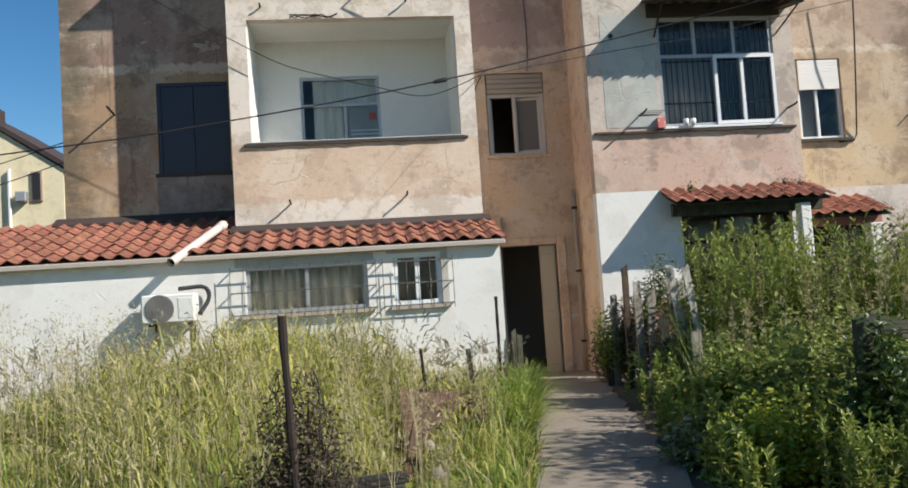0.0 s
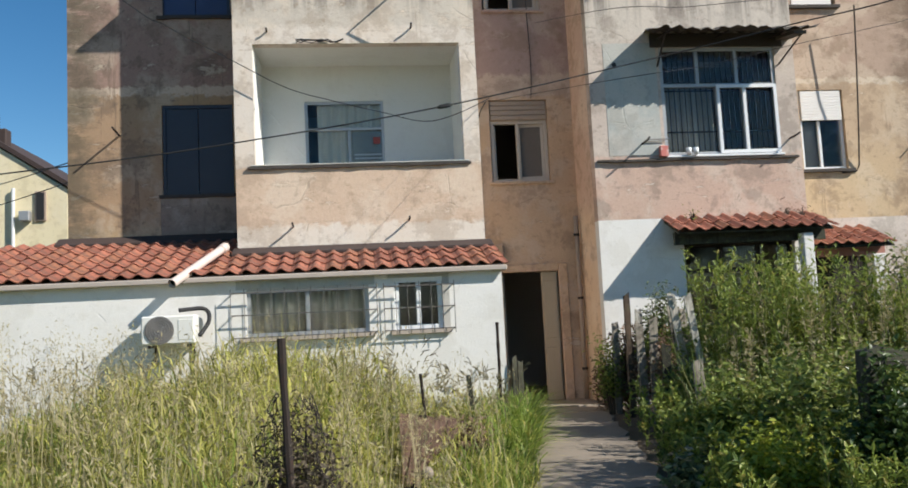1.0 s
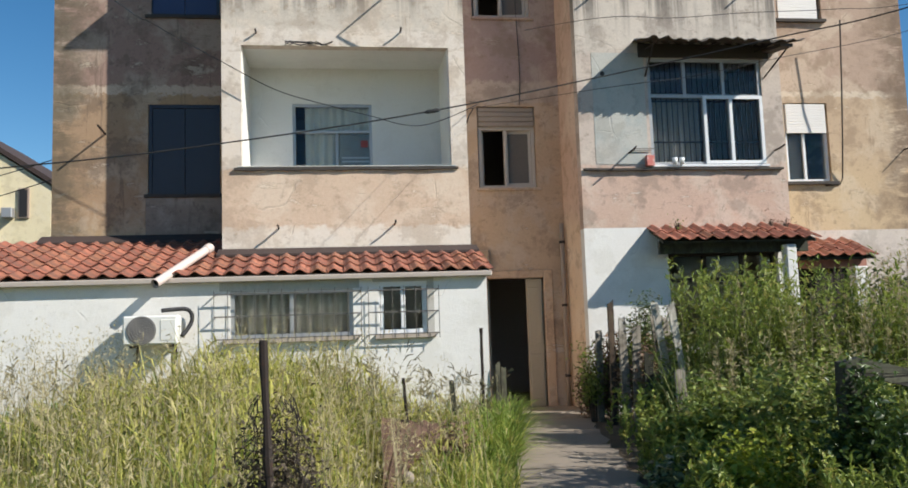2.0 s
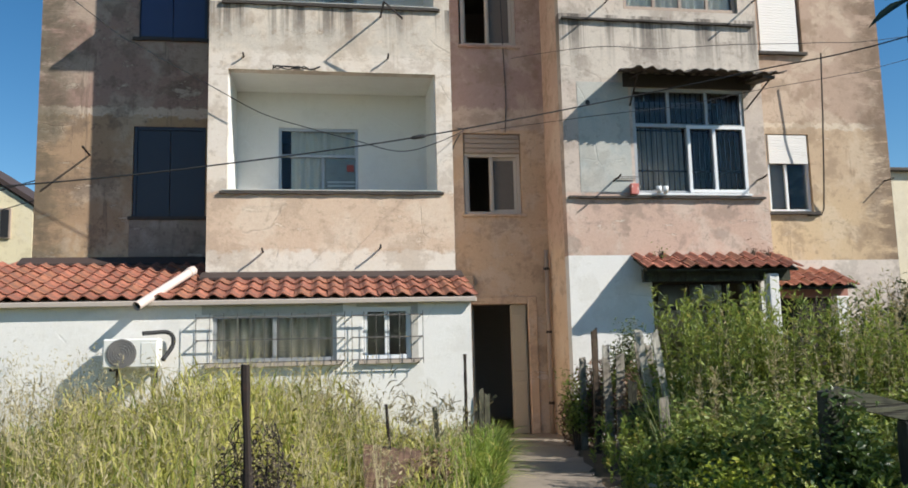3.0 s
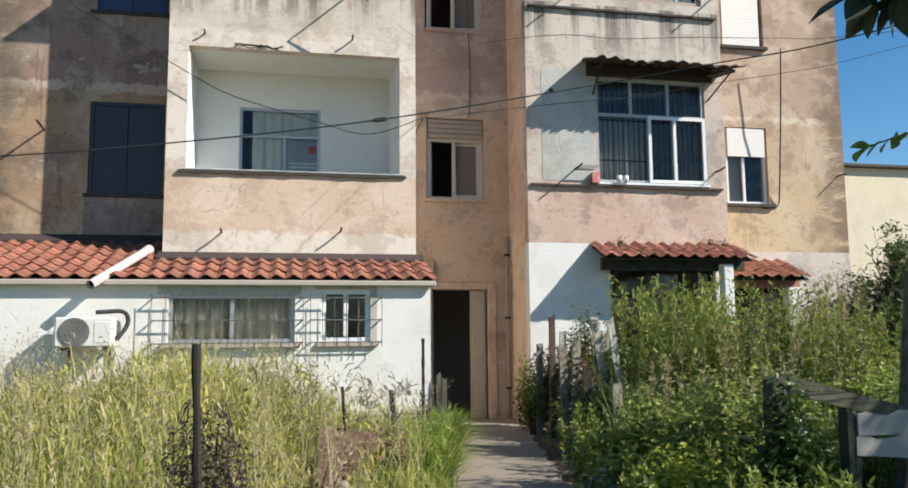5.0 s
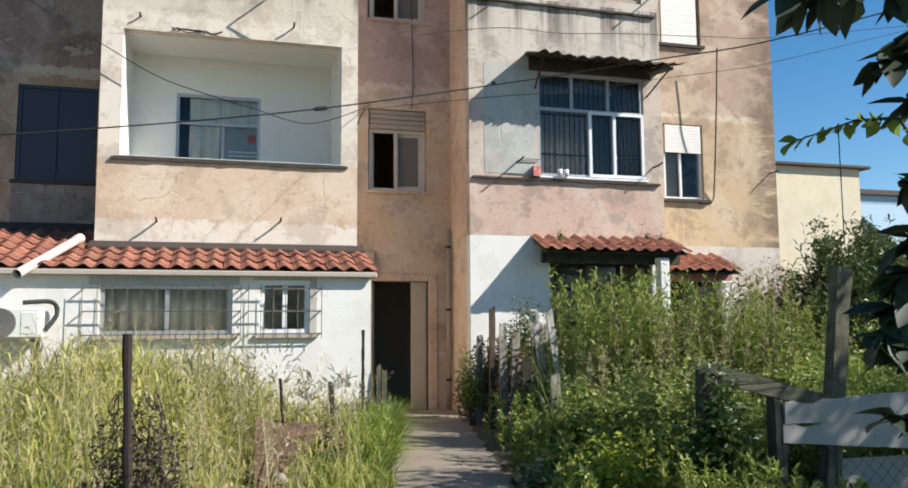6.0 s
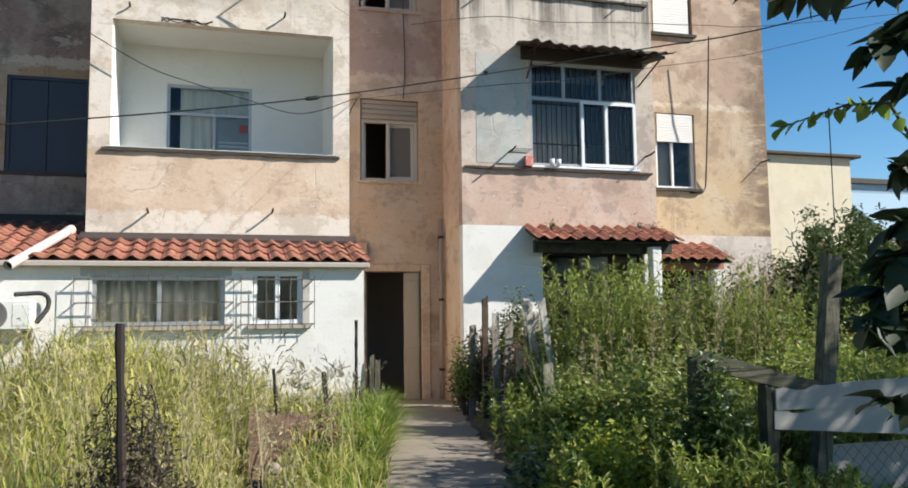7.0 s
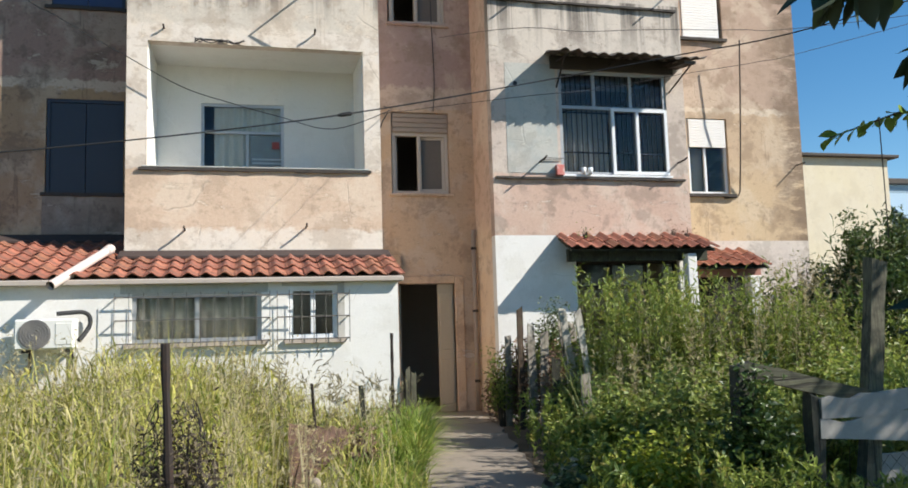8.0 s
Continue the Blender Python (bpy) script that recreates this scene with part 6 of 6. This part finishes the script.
# ---- the tree beside the camera ----
def leaf_mesh(name, length, width, material):
    """A pointed oval leaf with a folded midrib."""
    bm = bmesh.new()
    prof = ((0.0, 0.0), (0.15, 0.55), (0.35, 1.0), (0.6, 0.88), (0.82, 0.45), (1.0, 0.0))
    mid = [bm.verts.new((0, length * t, -0.10 * length * t * t)) for t, w in prof]
    for s in (1, -1):
        side = [bm.verts.new((s * width * w, length * t, 0.28 * width * w - 0.10 * length * t * t)) for t, w in prof[1:-1]]
        bm.faces.new((mid[0], side[0], mid[1]) if s > 0 else (mid[0], mid[1], side[0]))
        for i in range(len(side) - 1):
            q = (mid[i + 1], side[i], side[i + 1], mid[i + 2])
            bm.faces.new(q if s > 0 else q[::-1])
        q = (mid[-2], side[-1], mid[-1])
        bm.faces.new(q if s > 0 else q[::-1])
    me = bpy.data.meshes.new(name)
    bm.to_mesh(me)
    bm.free()
    me.polygons.foreach_set("use_smooth", [True] * len(me.polygons))
    me.materials.append(material)
    return me


def make_near_tree():
    tree = thing("young_tree", "young tree overhanging the path, leaves coloured dark as in silhouette", "tree")
    g = random.Random(21)
    bm = bmesh.new()
    tube(bm, [(1.25, 2.55, -0.05), (1.2, 2.5, 0.7), (1.08, 2.42, 1.5), (1.0, 2.3, 2.3), (0.9, 2.1, 2.9)], [0.05, 0.045, 0.036, 0.026, 0.014], 10)
    trunk = part("trunk", bm, TWIG, tree, smooth=True)
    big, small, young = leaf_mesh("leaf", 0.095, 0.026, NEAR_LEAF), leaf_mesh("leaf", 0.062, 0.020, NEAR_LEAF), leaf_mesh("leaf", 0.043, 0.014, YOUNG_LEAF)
    branches = (
        ([(1.06, 2.4, 1.62), (0.72, 2.25, 1.72), (0.52, 2.13, 1.785), (0.38, 2.1, 1.765), (0.265, 2.17, 1.725)], young, 34, 0.42, 1.3),
        ([(1.0, 2.3, 2.2), (0.7, 2.15, 2.12), (0.48, 2.05, 2.05), (0.27, 2.08, 2.02), (0.14, 2.13, 2.04)], big, 40, 0.4, 1.1),
        ([(1.02, 2.35, 2.05), (0.72, 2.15, 2.02), (0.48, 2.04, 1.94), (0.31, 2.02, 1.86)], big, 38, 0.45, 0.9),
        ([(1.02, 2.35, 2.0), (0.72, 2.1, 1.95), (0.50, 2.0, 1.86), (0.35, 1.98, 1.77)], big, 32, 0.5, 0.9),
        ([(1.07, 2.42, 1.55), (0.8, 2.25, 1.68), (0.56, 2.1, 1.68), (0.38, 2.05, 1.62)], big, 36, 0.5, 0.9),
        ([(1.07, 2.42, 1.5), (0.8, 2.25, 1.58), (0.55, 2.1, 1.55), (0.37, 2.06, 1.50)], big, 38, 0.5, 0.9),
        ([(1.1, 2.42, 1.4), (0.82, 2.28, 1.46), (0.58, 2.12, 1.44), (0.38, 2.06, 1.40)], big, 38, 0.5, 0.9),
        ([(1.12, 2.44, 1.25), (0.85, 2.25, 1.32), (0.58, 2.12, 1.28), (0.38, 2.1, 1.28)], big, 28, 0.45, 0.9),
        ([(1.15, 2.46, 1.0), (0.85, 2.25, 1.05), (0.55, 2.12, 1.12), (0.33, 2.1, 1.15)], big, 18, 0.55, 0.9),
        ([(1.0, 2.3, 2.3), (0.82, 2.0, 2.25), (0.66, 1.8, 2.08), (0.55, 1.74, 1.9)], big, 26, 0.4, 0.9),
        ([(1.06, 2.4, 1.7), (0.85, 2.1, 1.75), (0.66, 1.9, 1.7), (0.54, 1.85, 1.6)], big, 26, 0.4, 0.9),
        ([(1.1, 2.42, 1.45), (0.8, 2.2, 1.5), (0.52, 2.08, 1.46), (0.35, 2.06, 1.43)], big, 38, 0.45, 0.9),
        ([(1.12, 2.44, 1.2), (0.8, 2.2, 1.3), (0.5, 2.1, 1.33), (0.31, 2.1, 1.30)], big, 32, 0.45, 0.9),
        ([(1.12, 2.44, 1.3), (0.8, 2.3, 1.38), (0.52, 2.15, 1.38), (0.38, 2.12, 1.36)], big, 32, 0.45, 0.9),
        ([(0.95, 2.2, 2.6), (1.3, 2.0, 2.9), (1.6, 1.8, 3.0)], big, 22, 0.1, 0.9),
    )
    for pts, me, count, start, droop in branches:
        pts = [(x + (0.0 if me is young else 0.07 * k / (len(pts) - 1)), y, z) for k, (x, y, z) in enumerate(pts)]
        bm = bmesh.new()
        n = len(pts)
        tube(bm, pts, [(0.006 if me is young else 0.012) * (1 - 0.8 * i / (n - 1)) for i in range(n)], 6)
        br = part("branch", bm, TWIG, tree, smooth=True)
        for i in range(count):
            t = start + (1 - start) * (i + g.random()) / count
            f = min(t, 0.999) * (n - 1)
            k = int(f)
            p = Vector(pts[k]).lerp(Vector(pts[k + 1]), f - k)
            along = (Vector(pts[k + 1]) - Vector(pts[k])).normalized()
            d = along * g.uniform(0.1, 0.9) + Vector((g.uniform(-1, 1), g.uniform(-1, 1), g.uniform(-droop, 0.45)))
            q = d.normalized().to_track_quat("Y", "Z") @ Euler((0, g.uniform(-0.9, 0.9), 0)).to_quaternion()
            s = g.uniform(0.7, 1.15)
            shared("leaf", me, br, Matrix.LocRotScale(p, q, (s, s, s)))


make_near_tree()


def make_tendril():
    bm = bmesh.new()
    tube(bm, [(0.335, 2.105, 1.755), (0.337, 2.107, 1.66), (0.334, 2.104, 1.5)], 0.0012, 5)
    tagged(part("tendril", bm, TWIG), "thin dry tendril hanging from a twig", "twig")


make_tendril()


def make_shade_tree():
    """An unseen broad tree, added to shade the fence and the path."""
    tree = thing("broad_tree", "broad leafy tree shading the garden fence and path", "tree")
    g = np.random.default_rng(91)
    base = Vector((8.3, 1.9, -0.05))
    bm = bmesh.new()
    tube(bm, [base, base + Vector((-0.05, 0.05, 1.2)), base + Vector((-0.2, 0.3, 2.4)), base + Vector((-0.4, 0.6, 3.4))], [0.17, 0.14, 0.11, 0.07], 12)
    part("trunk", bm, TWIG, tree, smooth=True)
    tips = []
    for i in range(13):
        a = 6.28 * i / 13 + g.uniform(-0.2, 0.2)
        r = g.uniform(1.1, 2.2)
        s0 = base + Vector((-0.3, 0.5, g.uniform(1.9, 3.3)))
        e = Vector((7.8 + r * math.cos(a), 2.5 + r * math.sin(a), g.uniform(3.2, 4.9)))
        bm = bmesh.new()
        mid = (s0 + e) / 2 + Vector((0, 0, 0.25))
        tube(bm, [s0, mid, e], [0.05, 0.03, 0.01], 7)
        part("limb", bm, TWIG, tree, smooth=True)
        tips.append((s0, mid, e))
    cs = []
    for i in range(330):
        s0, mid, e = tips[g.integers(len(tips))]
        t = g.uniform(0.45, 1.1)
        q = s0 * (1 - t) ** 2 + mid * (2 * t * (1 - t)) + e * t * t
        q = np.array(q) + g.normal(0, 0.28, 3)
        # leave out clumps whose shade would fall on the sunlit weeds by the path
        if q[0] - 1.13 * q[2] > 1.7 or q[1] + 0.645 * q[2] > 6.4:
            cs.append(q)
    # extra limb, placed so that its leaves shade the path
    for x, y, z, k in ((5.5, 4.5, 4.2, 24),):
        bm = bmesh.new()
        tube(bm, [base + Vector((-0.35, 0.55, 2.9)), ((base.x + x) / 2, (base.y + y) / 2 + 0.4, 4.0), (x, y, z)], [0.045, 0.028, 0.01], 7)
        part("limb", bm, TWIG, tree, smooth=True)
        cs.extend(np.array((x, y, z)) + g.normal(0, 1, (k, 3)) * np.array((0.26, 0.5, 0.22)))
    c = np.repeat(np.array(cs), 34, 0)
    c += g.normal(0, 0.12, c.shape)
    d = g.normal(0, 1, c.shape)
    d[:, 2] = d[:, 2] * 0.5 - 0.3
    L = g.uniform(0.6, 1.2, len(c)) * 0.1
    v, f = leaves(c, d, g.normal(0, 0.5, c.shape) + np.array([0, 0, 1.0]), L, L * 0.3)
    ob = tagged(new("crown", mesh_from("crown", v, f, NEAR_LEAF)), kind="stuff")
    ob.parent = tree


make_shade_tree()
